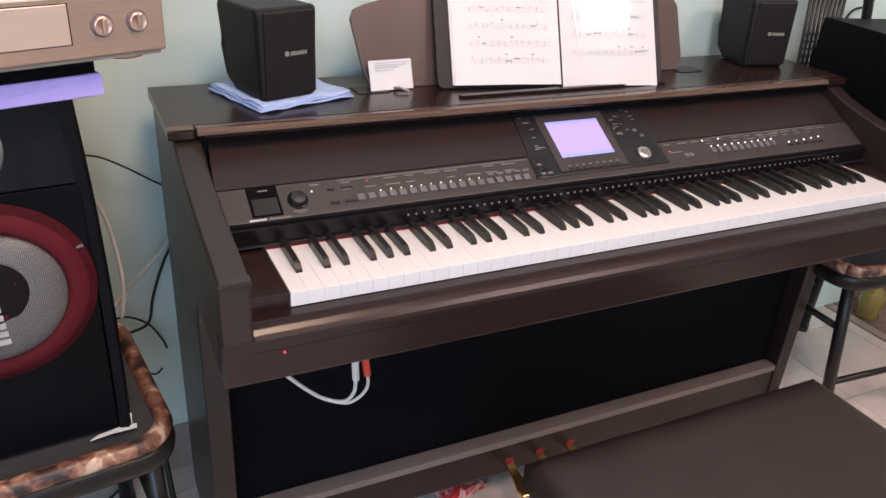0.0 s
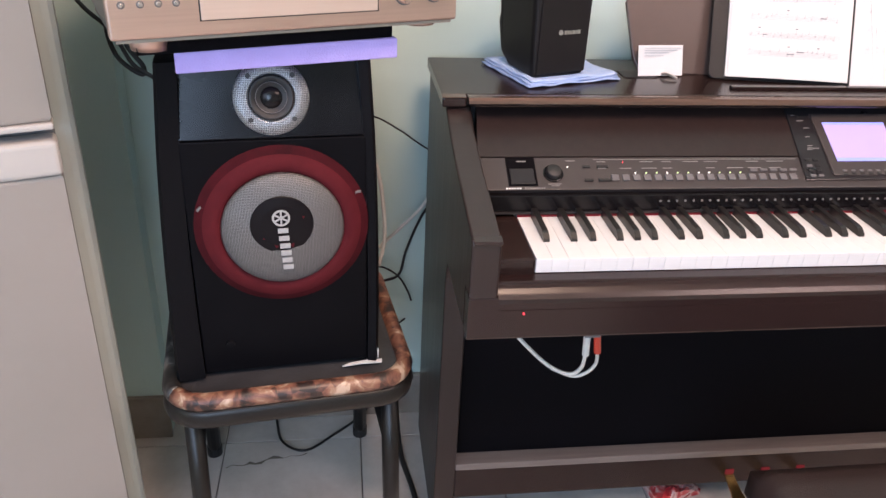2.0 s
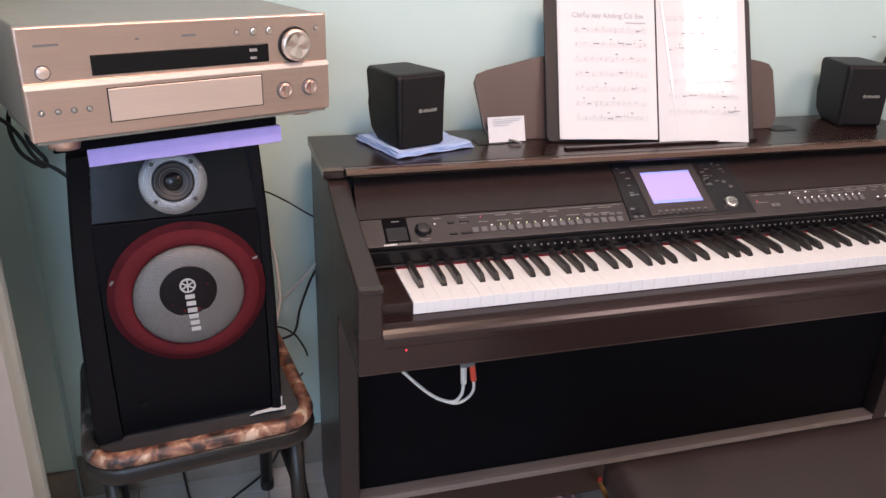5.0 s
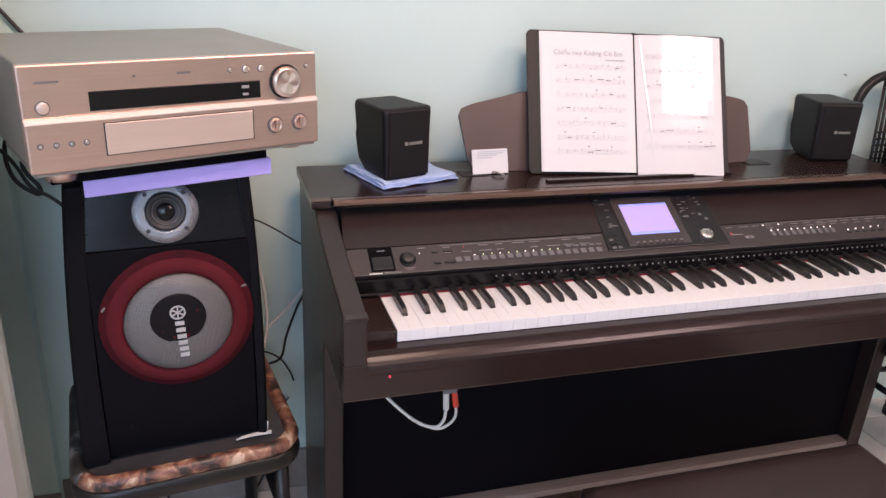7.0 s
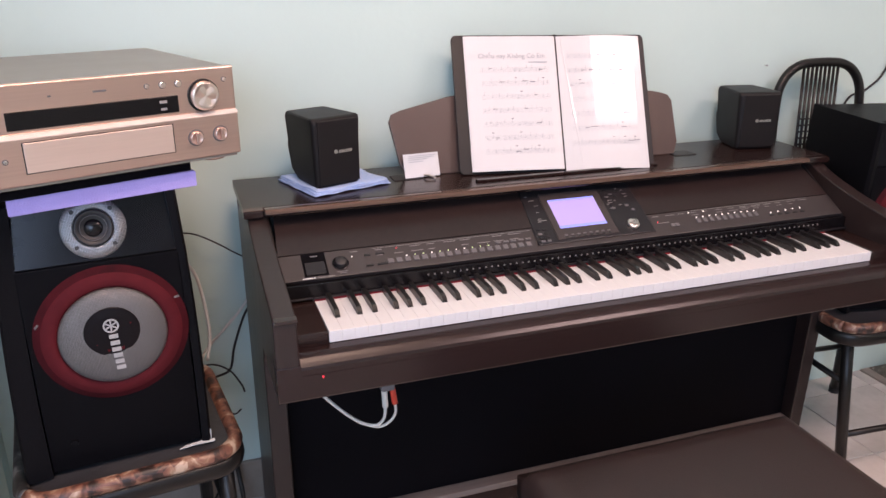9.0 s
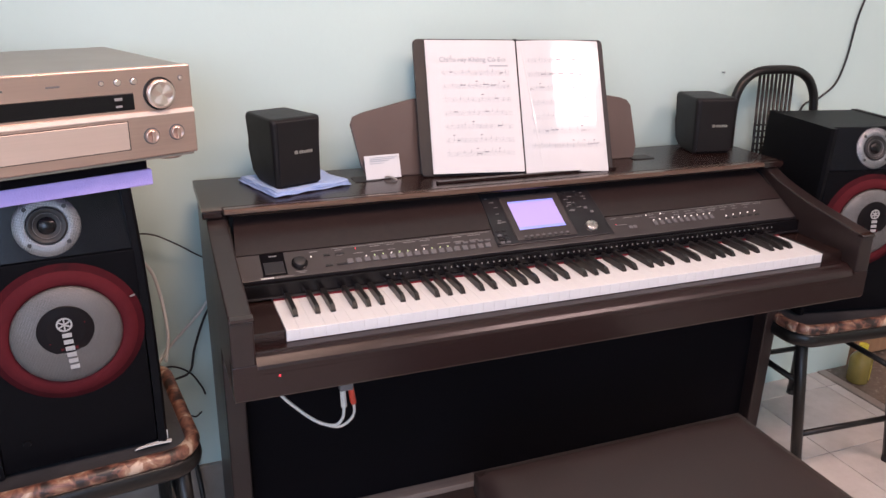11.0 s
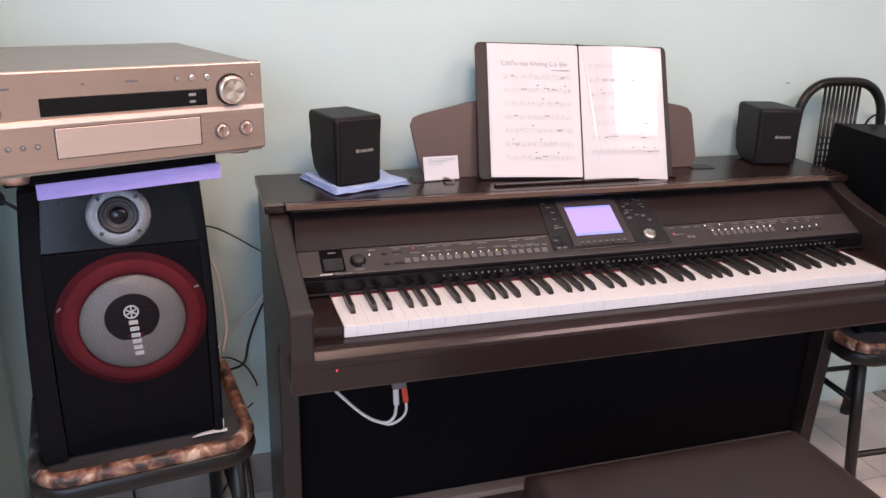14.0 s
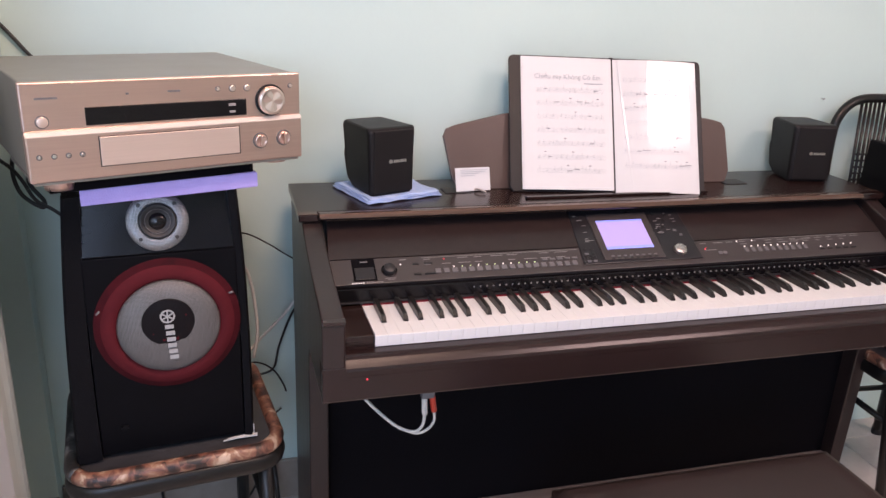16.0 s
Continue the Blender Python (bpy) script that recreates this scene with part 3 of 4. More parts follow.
for i in range(6):
    bk.faces.new((ring[0][i], ring[0][(i + 1) % 6], ring[1][(i + 1) % 6], ring[1][i]))
bmesh.ops.recalc_face_normals(bk, faces=bk.faces[:])
bmesh.ops.transform(bk, matrix=PO, verts=bk.verts[:])
proto = None
for k in range(51):
    n = (k - 2) % 7   # 0 = C
    if n in (2, 6):
        continue
    x = (k + 1) * KW + {0: -0.0025, 1: 0.0025, 3: -0.003, 4: 0.0, 5: 0.003}[n]
    if proto is None:
        proto = part("black_key", bk, BLACKKEY, keybed)
        o = proto
    else:
        o = new("black_key", proto.data)
        o.parent = keybed
    o.location = (x, 0, 0)
# lower part
ppart("lower_panel", box(-0.0597, 1.2817, 0.232, 0.25, 0.15, 0.632), CLOTH, label="black cloth panel below the keys")
ppart("bottom_rail", box(-0.0597, 1.2817, 0.200, 0.2315, 0.082, 0.166, 0.003), WOODF, label="dark rail with the pedals")
# lighter strip imitates the light caught along the rail's top
ppart("rail_lit_edge", box(-0.0597, 1.2817, 0.1970, 0.2312, 0.1570, 0.1725, 0.002), RAILTOP, label="top edge of the lower rail, coloured lighter for the light it catches")
for x in (0.516, 0.594, 0.672):
    pm = Matrix.Translation((x, 0.205, 0.106)) @ Matrix.Rotation(radians(14), 4, "X")
    pd = prism([(-0.009, 0.02), (0.009, 0.02), (0.011, -0.045), (0.0165, -0.075), (0.012, -0.092), (-0.012, -0.092), (-0.0165, -0.075), (-0.011, -0.045)], -0.005, 0.004, 0.003, axis="z")
    bmesh.ops.transform(pd, matrix=pm, verts=pd.verts[:])
    ppart("pedal", pd, GOLD, label="polished brass pedal")
    ppart("pedal_felt", box(x - 0.010, x + 0.010, 0.1975, 0.203, 0.100, 0.120, 0.003), FELT, label="dark red felt round the pedal")
ppart("pedal_box", box(0.46, 0.73, 0.2325, 0.40, 0.05, 0.15, 0.003), BLACK)
# music rest
RM = Matrix.Translation((0.62, 0.415, 0.884)) @ Matrix.Rotation(radians(-20), 4, "X")
rp = [(-0.352, 0.0), (0.352, 0.0)]
half = [(0.365, 0.03), (0.362, 0.135), (0.352, 0.15), (0.33, 0.157), (0.235, 0.175), (0.10, 0.19)]
rp += half + [(-0.10, 0.19), (-0.235, 0.175), (-0.35, 0.150), (-0.372, 0.142), (-0.380, 0.125), (-0.365, 0.03)]
rest = prism(rp, -0.004, 0.006, 0.002, axis="y")
bmesh.ops.transform(rest, matrix=PO @ RM, verts=rest.verts[:])
part("music_rest", rest, RESTBR, piano, "brown glossy music rest")
for x in (0.262, 0.99):
    ppart("rest_recess", box(x - 0.03, x + 0.03, 0.385, 0.43, 0.8853, 0.8866), BLACK)
ppart("rest_ledge", box(0.40, 0.86, 0.316, 0.328, 0.885, 0.8905, 0.001), WOOD)

# ---- sheet music binder on the rest ----
BK = Matrix.Translation((0.630, 0.343, 0.8885)) @ Matrix.Rotation(radians(-8), 4, "Z") @ Matrix.Rotation(radians(-25), 4, "X") @ Matrix.Rotation(radians(0.6), 4, "Y")
book = thing("sheet_music_binder", BK, "open black binder with handwritten sheet music in clear sleeves", "book")


def sheet(x0, x1, z0, z1, y, bulge, n=10, thick=0.0012):
    own = bmesh.new()
    cols = []
    for i in range(n + 1):
        t = i / n
        x = x0 + (x1 - x0) * t
        dy = -bulge * math.sin(math.pi * t) ** 0.8
        cols.append([own.verts.new((x, y + dy, z0)), own.verts.new((x, y + dy, z1)), own.verts.new((x, y + dy + thick, z1)), own.verts.new((x, y + dy + thick, z0))])
    for a, b in zip(cols, cols[1:]):
        for k in range(4):
            own.faces.new((a[k], a[(k + 1) % 4], b[(k + 1) % 4], b[k]))
    own.faces.new(cols[0]), own.faces.new(cols[-1][::-1])
    bmesh.ops.recalc_face_normals(own, faces=own.faces[:])
    return own


cov = [(-0.002, -0.002), (-0.002, 0.322)] + [(-0.236 - 0.012 * math.sin(a), 0.310 + 0.012 * math.cos(a)) for a in (0, 0.5, 1.05, 1.57)] + [(-0.236 - 0.012 * math.cos(a), 0.010 - 0.012 * math.sin(a)) for a in (0, 0.5, 1.05, 1.57)]
part("cover", prism(cov, 0.004, 0.009, 0.001, axis="y"), BINDER, book)
part("cover", prism([(-x * 0.90, z) for x, z in cov], 0.004, 0.009, 0.001, axis="y"), BINDER, book)
part("spine", tube([(0, 0.005, 0.0), (0, 0.005, 0.3215)], 0.006, 10, False), BINDER, book)
part("page_block", box(-0.220, -0.004, 0.0, 0.004, 0.003, 0.318), PAPER, book)
left_page = part("page", sheet(-0.216, -0.002, 0.002, 0.316, -0.0015, 0.004), PAPER, book, smooth=False)
right_page = part("page", sheet(0.002, 0.208, -0.003, 0.316, -0.0015, 0.007), SLEEVE, book, "page in a shiny clear sleeve")


def music(page, x0, x1, zs, seed, bulge, xa, xb):
    r = random.Random(seed)
    lines, note_marks = bmesh.new(), bmesh.new()

    def y_at(x):
        return -0.0015 - bulge * math.sin(math.pi * min(1, max(0, (x - xa) / (xb - xa)))) ** 0.8 - 0.0006
    for z in zs:
        for k in range(5):
            n = 6
            for i in range(n):
                a, b = x0 + (x1 - x0) * i / n, x0 + (x1 - x0) * (i + 1) / n
                ya, yb = y_at(a), y_at(b)
                zz = z + k * 0.0024
                vs = [lines.verts.new(q) for q in ((a, ya, zz), (b, yb, zz), (b, yb, zz + 0.0003), (a, ya, zz + 0.0003))]
                lines.faces.new(vs)
        x = x0 + 0.004
        while x < x1 - 0.006:
            h = r.uniform(0.000, 0.010)
            y = y_at(x) - 0.0002
            box(x, x + 0.0024, y, y + 0.0004, z + h, z + h + 0.0018, bm=lines)
            box(x + 0.0019, x + 0.0024, y, y + 0.0004, z + h, z + h + 0.008, bm=lines)
            if r.random() < 0.24:
                box(x, x + r.uniform(0.008, 0.014), y, y + 0.0004, z + h * 0.5 + 0.004, z + h * 0.5 + 0.0053, bm=note_marks)
            if r.random() < 0.08:
                box(x, x + 0.005, y, y + 0.0004, z + 0.0165, z + 0.018, bm=note_marks)
            x += r.uniform(0.008, 0.02)
    tagged(part("staff", lines, NOTEINK, page), kind="stuff")
    tagged(part("notation", note_marks, NOTEDRK, page), kind="stuff")


music(left_page, -0.186, -0.022, [0.232 - 0.0318 * k for k in range(7)], 3, 0.004, -0.216, -0.002)
music(right_page, 0.022, 0.185, [0.262 - 0.0345 * k for k in range(7)], 8, 0.007, 0.002, 0.208)


def writing(text, size, m, material, parent, name="title"):
    c = bpy.data.curves.new("text", "FONT")
    c.body, c.size, c.extrude = text, size, 0.0002
    o = new("text", c)
    bpy.context.view_layer.update()
    me = bpy.data.meshes.new_from_object(o.evaluated_get(bpy.context.evaluated_depsgraph_get()))
    bpy.data.objects.remove(o)
    me.materials.clear()
    me.materials.append(material)
    t = new(name, me)
    t.parent, t.matrix_local = parent, m
    return t


writing("Chiều nay Không Có Em", 0.0158, Matrix.Translation((-0.190, -0.0064, 0.264)) @ FRONT, NOTEINK, left_page)
part("writer_mark", box(-0.07, -0.025, -0.0058, -0.0052, 0.253, 0.2555), NOTEINK, left_page)

crease = prism([(0.010, 0.312), (0.0125, 0.312), (0.047, 0.004), (0.043, 0.004)], -0.0062, -0.0054, axis="y")
part("sleeve_crease", crease, SLEEVE, right_page, "bright crease in the clear sleeve")

# small printed card leaning on the rest
card = tagged(part("info_card", sheet(-0.041, 0.041, 0, 0.053, 0, 0.001, 4), PAPER, None), "small white printed card leaning on the music rest", "card")
card.matrix_world = Matrix.Translation((0.300, 0.394, 0.8872)) @ Matrix.Rotation(radians(-18), 4, "X") @ Matrix.Rotation(radians(-1), 4, "Y")
cm = bmesh.new()
for z, a in ((0.047, 0.036), (0.043, 0.03), (0.039, 0.014), (0.034, 0.004)):
    box(-0.03, a, -0.0024, -0.0021, z, z + 0.0014, bm=cm)
part("print", cm, NOTEINK, card)
tagged(part("clip", tube([(0.302, 0.398, 0.889), (0.308, 0.385, 0.893), (0.322, 0.37, 0.889)], 0.0025, 8), SILVER, None, smooth=True), "small grey plastic clip lying before the card", "clip")


# ---- satellite speakers on the lid ----
def satellite(m, label):
    s = thing("satellite_speaker", m, label, "speaker", "small speakers on the piano")
    w, h, d = 0.116, 0.146, 0.136
    prof = [(0.0, 0.004), (0.004, 0.0), (d * 0.72, 0.0), (d * 0.93, 0.022), (d, 0.07), (d * 0.965, 0.085), (d * 1.01, 0.135), (d * 0.95, h), (0.006, h), (0.0, h - 0.006)]
    bm = bmesh.new()
    rows = []
    for x, inset in ((-w / 2, 0.006), (-w / 2 + 0.006, 0.0), (w / 2 - 0.006, 0.0), (w / 2, 0.006)):
        rows.append([bm.verts.new((x * (1 - 0.0 * z), y + (inset if y < d / 2 else -inset), z)) for y, z in prof])
    for r in rows:
        for v in r:
            v.co.x *= 0.90 + 0.10 * min(1.0, v.co.z / 0.11)   # narrower at the foot
            if v.co.y > d * 0.6:
                v.co.x *= 0.84
    n = len(prof)
    for a, b in zip(rows, rows[1:]):
        for k in range(n):
            bm.faces.new((a[k], a[(k + 1) % n], b[(k + 1) % n], b[k]))
    bm.faces.new(rows[0]), bm.faces.new(rows[-1][::-1])
    bmesh.ops.recalc_face_normals(bm, faces=bm.faces[:])
    bmesh.ops.bevel(bm, geom=[e for e in bm.edges if len(e.link_faces) == 2 and e.calc_face_angle(0) > 0.3], offset=0.005, segments=3, profile=0.5, affect="EDGES")
    part("cabinet", bm, SATBLK, s)
    part("grille", box(-w / 2 + 0.011, w / 2 - 0.007, -0.0022, 0.003, 0.006, h - 0.006, 0.002), SATBLK, s, "black cloth front grille")
    logo = lathe([(0.0045, 0), (0.0045, 0.001), (0, 0.001)], facing(-0.006, -0.0022, 0.074), 14)
    for k in range(6):
        box(0.001 + k * 0.0054, 0.001 + k * 0.0054 + 0.0042, -0.0032, -0.002, 0.0708, 0.0768, bm=logo)
    part("badge", logo, SILVER, s, "small silver badge")
    return s


satellite(pose(0.101, 0.350, 0.8965, 0, 0, 20), "small charcoal satellite speaker standing on a folded blue cloth")
satellite(pose(1.199, 0.385, 0.8855, 0, 0, -9), "small charcoal satellite speaker standing on the piano lid")

# folded blue cloth
towel = thing("folded_cloth", pose(0.103, 0.42, 0.8855, 0, 0, 18), "folded light blue checked cloth under the small speaker", "cloth")
for k in range(3):
    own = bmesh.new()
    N = 14
    gx, gy = 0.092 - 0.003 * k, 0.085 - 0.002 * k
    lay = []
    for i in range(N + 1):
        row = []
        for j in range(N + 1):
            x, y = -gx + 2 * gx * i / N, -gy + 2 * gy * j / N
            edge = max(abs(x) / gx, abs(y) / gy)
            z = 0.0017 + 0.0034 * k + (0.004 * noise.noise(Vector((x * 30, y * 30, k))) if edge > 0.75 else 0)
            row.append(own.verts.new((x + 0.005 * noise.noise(Vector((y * 22, k, 1))), y + 0.006 * noise.noise(Vector((x * 22, k, 5))), max(0.0006, z))))
        lay.append(row)
    for i in range(N):
        for j in range(N):
            own.faces.new((lay[i][j], lay[i + 1][j], lay[i + 1][j + 1], lay[i][j + 1]))
    ext = bmesh.ops.extrude_face_region(own, geom=own.faces[:])
    bmesh.ops.translate(own, vec=(0, 0, 0.0026), verts=[v for v in ext["geom"] if isinstance(v, bmesh.types.BMVert)])
    bmesh.ops.recalc_face_normals(own, faces=own.faces[:])
    part("fold", own, TOWEL, towel, smooth=True)


# ---- large loudspeakers ----
def loudspeaker(m, label, flare=0.0):
    """Origin: middle of the front's foot; the front looks along -y."""
    s = thing("loudspeaker", m, label, "speaker", "large loudspeakers")
    w, h, d = 0.288, 0.492, 0.27
    hw = w / 2
    part("cabinet", prism([(0.004, 0.002), (0.004, 0.383), (0.030, h - 0.002), (d, h - 0.002), (d, 0.002)], -hw + 0.0165, hw - 0.0165), VINYL, s)
    part("lower_baffle", box(-hw + 0.017, hw - 0.017, -0.004, 0.0038, 0.003, 0.384, 0.002), LACQ, s, "black lacquered front board")
    tilt = math.atan2(0.026, 0.107)
    top = box(-hw + 0.017, hw - 0.017, -0.004, 0.0038, 0.0015, 0.108, 0.001)
    TM = Matrix.Translation((0, 0.0, 0.384)) @ Matrix.Rotation(-tilt, 4, "X")
    bmesh.ops.transform(top, matrix=TM, verts=top.verts[:])
    part("upper_baffle", top, LACQG, s, "glossy black tweeter board")
    for sgn in (-1, 1):
        # curved cheek: waisted outline that leans in at the top
        bm = bmesh.new()
        rows = []
        nz = 14
        for i in range(nz + 1):
            t = i / nz
            z = h * t
            x_out = hw + 0.004 * math.sin(math.pi * t) - 0.010 * t ** 2 + (flare * (1 - 0.55 * t) if sgn < 0 else 0.0)
            x_in = hw - 0.017 + 0.004 * math.sin(math.pi * t) - 0.010 * t ** 2
            yf = -0.016 + 0.012 * math.sin(math.pi * t) + 0.045 * max(0, t - 0.75) ** 1.0
            rows.append([bm.verts.new((sgn * x_in, yf + 0.004, z)), bm.verts.new((sgn * (x_out - 0.005), yf, z)), bm.verts.new((sgn * x_out, yf + 0.008, z)), bm.verts.new((sgn * x_out, d + 0.004, z)), bm.verts.new((sgn * x_in, d + 0.004, z))])
        for a, b in zip(rows, rows[1:]):
            for k in range(5):
                bm.faces.new((a[k], a[(k + 1) % 5], b[(k + 1) % 5], b[k]))
        bm.faces.new(rows[0]), bm.faces.new(rows[-1])
        bmesh.ops.recalc_face_normals(bm, faces=bm.faces[:])
        part("side_cheek", bm, VINYL, s)
    # woofer
    wz = 0.252
    part("surround", lathe([(0.084, 0.001), (0.087, 0.0095), (0.094, 0.0125), (0.104, 0.0115), (0.113, 0.0065)], facing(0.005, -0.004, wz), 56, cap=False), REDRUB, s, "red rubber woofer surround", True)
    part("surround_edge", lathe([(0.1128, 0.0064), (0.119, 0.0028), (0.1245, 0.0002)], facing(0.005, -0.004, wz), 56, cap=False), REDEDGE, s, "outer edge of the surround, coloured darker red to fade into shade", True)
    woof = part("grille", lathe([(0.0875, 0.010)] + [(0.0875 * math.cos(a), 0.010 + 0.022 * math.sin(a)) for a in [k * math.pi / 20 for k in range(1, 10)]] + [(0, 0.032)], facing(0.005, -0.004, wz), 56), GRILLE, s, "grey perforated woofer grille", True)
    for a in (0.42, math.pi - 0.30):
        q = box(-0.0045, 0.0045, -0.0016, 0.0016, 0.0, 0.005, 0.0007, 1)
        bmesh.ops.transform(q, matrix=facing(0.005 + 0.1195 * math.cos(a), -0.0045, wz + 0.1195 * math.sin(a)) @ Matrix.Rotation(a * 0.3, 4, "Z"), verts=q.verts[:])
        part("clip", q, BUTTON, s, "small grey metal clip")
    wz += 0.010
    part("badge_disc", lathe([(0.0445, 0.0288), (0.043, 0.0305), (0.03, 0.0325), (0, 0.0335)], facing(0.003, -0.004, wz + 0.005), 40), BADGE, woof, "black round badge")
    star = bmesh.new()
    for a in (0.5, 1.2, 2.64, 1.94 + math.pi, 1.2 + math.pi, 0.5 + math.pi):
        q = prism([(0.016, -0.006), (0.030, -0.003), (0.034, 0.0), (0.030, 0.003), (0.016, 0.006)], -0.0005, 0.0005, axis="z")
        bmesh.ops.transform(q, matrix=facing(0.005, -0.0358, wz + 0.002) @ Matrix.Rotation(a, 4, "Z"), verts=q.verts[:])
        join(star, q)
    part("badge_star", star, REDRUB, woof)
    mark = lathe([(0.0125, 0), (0.0125, 0.0012), (0.0098, 0.0012), (0.0098, 0)], facing(0.002, -0.037, wz + 0.018), 26, cap=False)
    for k in range(3):
        q = box(-0.0012, 0.0012, -0.0005, 0.0005, -0.0100, 0.0100)
        bmesh.ops.transform(q, matrix=Matrix.Translation((0.002, -0.0378, wz + 0.018)) @ Matrix.Rotation(k * math.pi / 3, 4, "Y"), verts=q.verts[:])
        join(mark, q)
    for k in range(6):
        yk = -0.0385 + (0.0 if k < 3 else 0.0015 * (k - 2)) 
        z1 = wz + 0.002 - k * 0.0122
        box(-0.0035 + 0.0010 * k, 0.0110 + 0.0010 * k, yk, yk + 0.006, z1 - 0.0072, z1, bm=mark)
    part("badge_mark", mark, BADGEINK, woof, "white maker's mark as plain bars")
    # tweeter on the tilted board
    TW = TM @ Matrix.Translation((0, -0.004, 0.056)) @ FRONT
    ring = part("tweeter_ring", lathe([(0.0515, 0), (0.0505, 0.003), (0.034, 0.0042), (0.030, 0.003), (0.030, 0.0)], TW, 48), SGRILLE, s, "silver perforated tweeter ring", True)
    part("tweeter_cup", lathe([(0.0305, 0.001), (0.0305, 0.0065), (0.027, 0.0075), (0.0235, 0.004), (0.0, 0.003)], TW, 40), BLACK, ring, "black tweeter", True)
    part("tweeter_edge", lathe([(0.0215, 0.0035), (0.021, 0.006), (0.0203, 0.0035)], TW, 40, cap=False), BUTTON, ring, smooth=True)
    part("tweeter_dome", lathe([(0.015, 0.003)] + [(0.015 * math.cos(a), 0.003 + 0.006 * math.sin(a)) for a in (0.3, 0.7, 1.1, 1.4)] + [(0, 0.009)], TW, 28), GLOSS, ring, smooth=True)
    for k in range(4):
        a = math.pi / 4 + k * math.pi / 2
        part("screw", lathe([(0.0035, 0.0035), (0.0035, 0.0052), (0, 0.0052)], TW @ Matrix.Translation((0.0415 * math.cos(a), 0.0415 * math.sin(a), 0)), 10), BLACK, ring)
    part("port_plug", lathe([(0.007, 0), (0.006, 0.003), (0, 0.003)], facing(-0.085, -0.004, 0.055), 16), VINYL, s)
    return s


LS = pose(-0.3585, 0.111, 0.488, 0, 0, 6.4)
loudspeaker(LS, "black loudspeaker with red ringed woofer standing on a padded stool", 0.026)
RS = pose(1.510, 0.152, 0.488, 0, 0, -11.5)
loudspeaker(RS, "black loudspeaker with red ringed woofer standing on a metal chair")
tp = tagged(part("torn_tape", prism([(-0.03, -0.004), (0.0, -0.002), (0.034, -0.005), (0.036, 0.004), (0.01, 0.006), (-0.018, 0.003)], 0, 0.002, axis="z"), TAPE, None), "torn white tape under the loudspeaker's corner", "tape")
tp.matrix_world = pose(-0.243, 0.108, 0.4885, 0, 0, 8)
tc_ = tagged(part("tape_flap", prism([(-0.004, 0), (0.003, 0), (0.004, 0.018), (0.001, 0.02)], -0.001, 0.0, axis="y"), TAPE, None), "small white tape flap on the loudspeaker's corner", "tape")
tc_.matrix_world = pose(-0.217, 0.119, 0.4905, 0, 0, 8)

# ---- lilac foam slab and amplifier ----
foam = tagged(part("foam_slab", prism([(-0.145, 0.0), (0.145, 0.0), (0.145, 0.27), (-0.05, 0.27)], 0, 0.027, 0.002, axis="z"), PURPLE, None), "lilac foam slab between loudspeaker and amplifier", "foam")
foam.matrix_world = pose(-0.3265, 0.086, 0.980, 0, 0, 18.7)

amp = thing("amplifier", pose(-0.3155, 0.059, 1.012, 0, 0, 20.9), "champagne coloured hi-fi amplifier with silver knobs", "amplifier")
W, Z0, H = 0.435, 0.021, 0.146


def U(u):
    return -W / 2 + W * u


def V(v):
    return Z0 + H * (1 - v)


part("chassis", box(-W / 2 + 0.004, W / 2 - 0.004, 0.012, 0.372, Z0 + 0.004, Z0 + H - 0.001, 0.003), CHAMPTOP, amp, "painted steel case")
part("upper_front", box(-W / 2, W / 2, 0.0, 0.013, V(0.49), V(0.0), 0.0025), CHAMP, amp)
part("lower_front", box(-W / 2, W / 2, -0.005, 0.013, V(1.0), V(0.505), 0.003, 3), CHAMP, amp)
part("front_lip", prism([(-0.0062, V(0.535)), (-0.0066, V(0.525)), (-0.0005, V(0.487)), (0.002, V(0.487)), (0.002, V(0.535))], -W / 2 + 0.0005, W / 2 - 0.0005), CHAMPLIP, amp, "ridge across the front, coloured bright for the light on its chamfer")
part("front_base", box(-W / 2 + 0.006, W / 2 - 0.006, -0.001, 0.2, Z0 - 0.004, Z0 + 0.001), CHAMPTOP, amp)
# added black slab: underside plus the shadow in the gap above the foam
part("underside_shade", box(-W / 2 + 0.03, W / 2 - 0.078, 0.030, 0.36, -0.005, Z0 - 0.0042), CLOTH, amp, "black slab for the amplifier's underside and the shadow below it")
disp = part("display", box(U(0.196), U(0.775), -0.0012, 0.002, V(0.452), V(0.268), 0.001), GLOSS, amp, "dark display window")
for u in (0.72,):
    part("display_mark", box(U(u) - 0.007, U(u) + 0.005, -0.0018, -0.001, V(0.34), V(0.31)), INK, disp)
    part("display_mark", box(U(u) - 0.006, U(u) + 0.004, -0.0018, -0.001, V(0.415), V(0.39)), INK, disp)
part("flap_gap", box(U(0.228), U(0.740), -0.0056, -0.003, V(0.885), V(0.565)), BLACK, amp)
part("flap", box(U(0.2315), U(0.7365), -0.0068, -0.004, V(0.878), V(0.572), 0.001), FLAPC, amp, "hinged champagne front flap")


def knob(u, v, r, dpt, y0, name="knob", label=""):
    k = part(name, lathe([(r, 0), (r, dpt * 0.75), (r * 0.92, dpt), (r * 0.75, dpt), (r * 0.7, dpt * 0.9), (0, dpt * 0.92)], facing(U(u), y0, V(v)), 36), CHAMP if r < 0.015 else KNOBM, amp, label, True)
    return k


part("knob_ring", lathe([(0.0268, 0), (0.0268, 0.0015), (0.0255, 0.002), (0.0235, 0.0008)], facing(U(0.872), 0, V(0.30)), 40), BLACK, amp)
big = knob(0.872, 0.30, 0.0235, 0.012, 0.0, "volume_knob", "large silver volume knob")
face = bmesh.new()
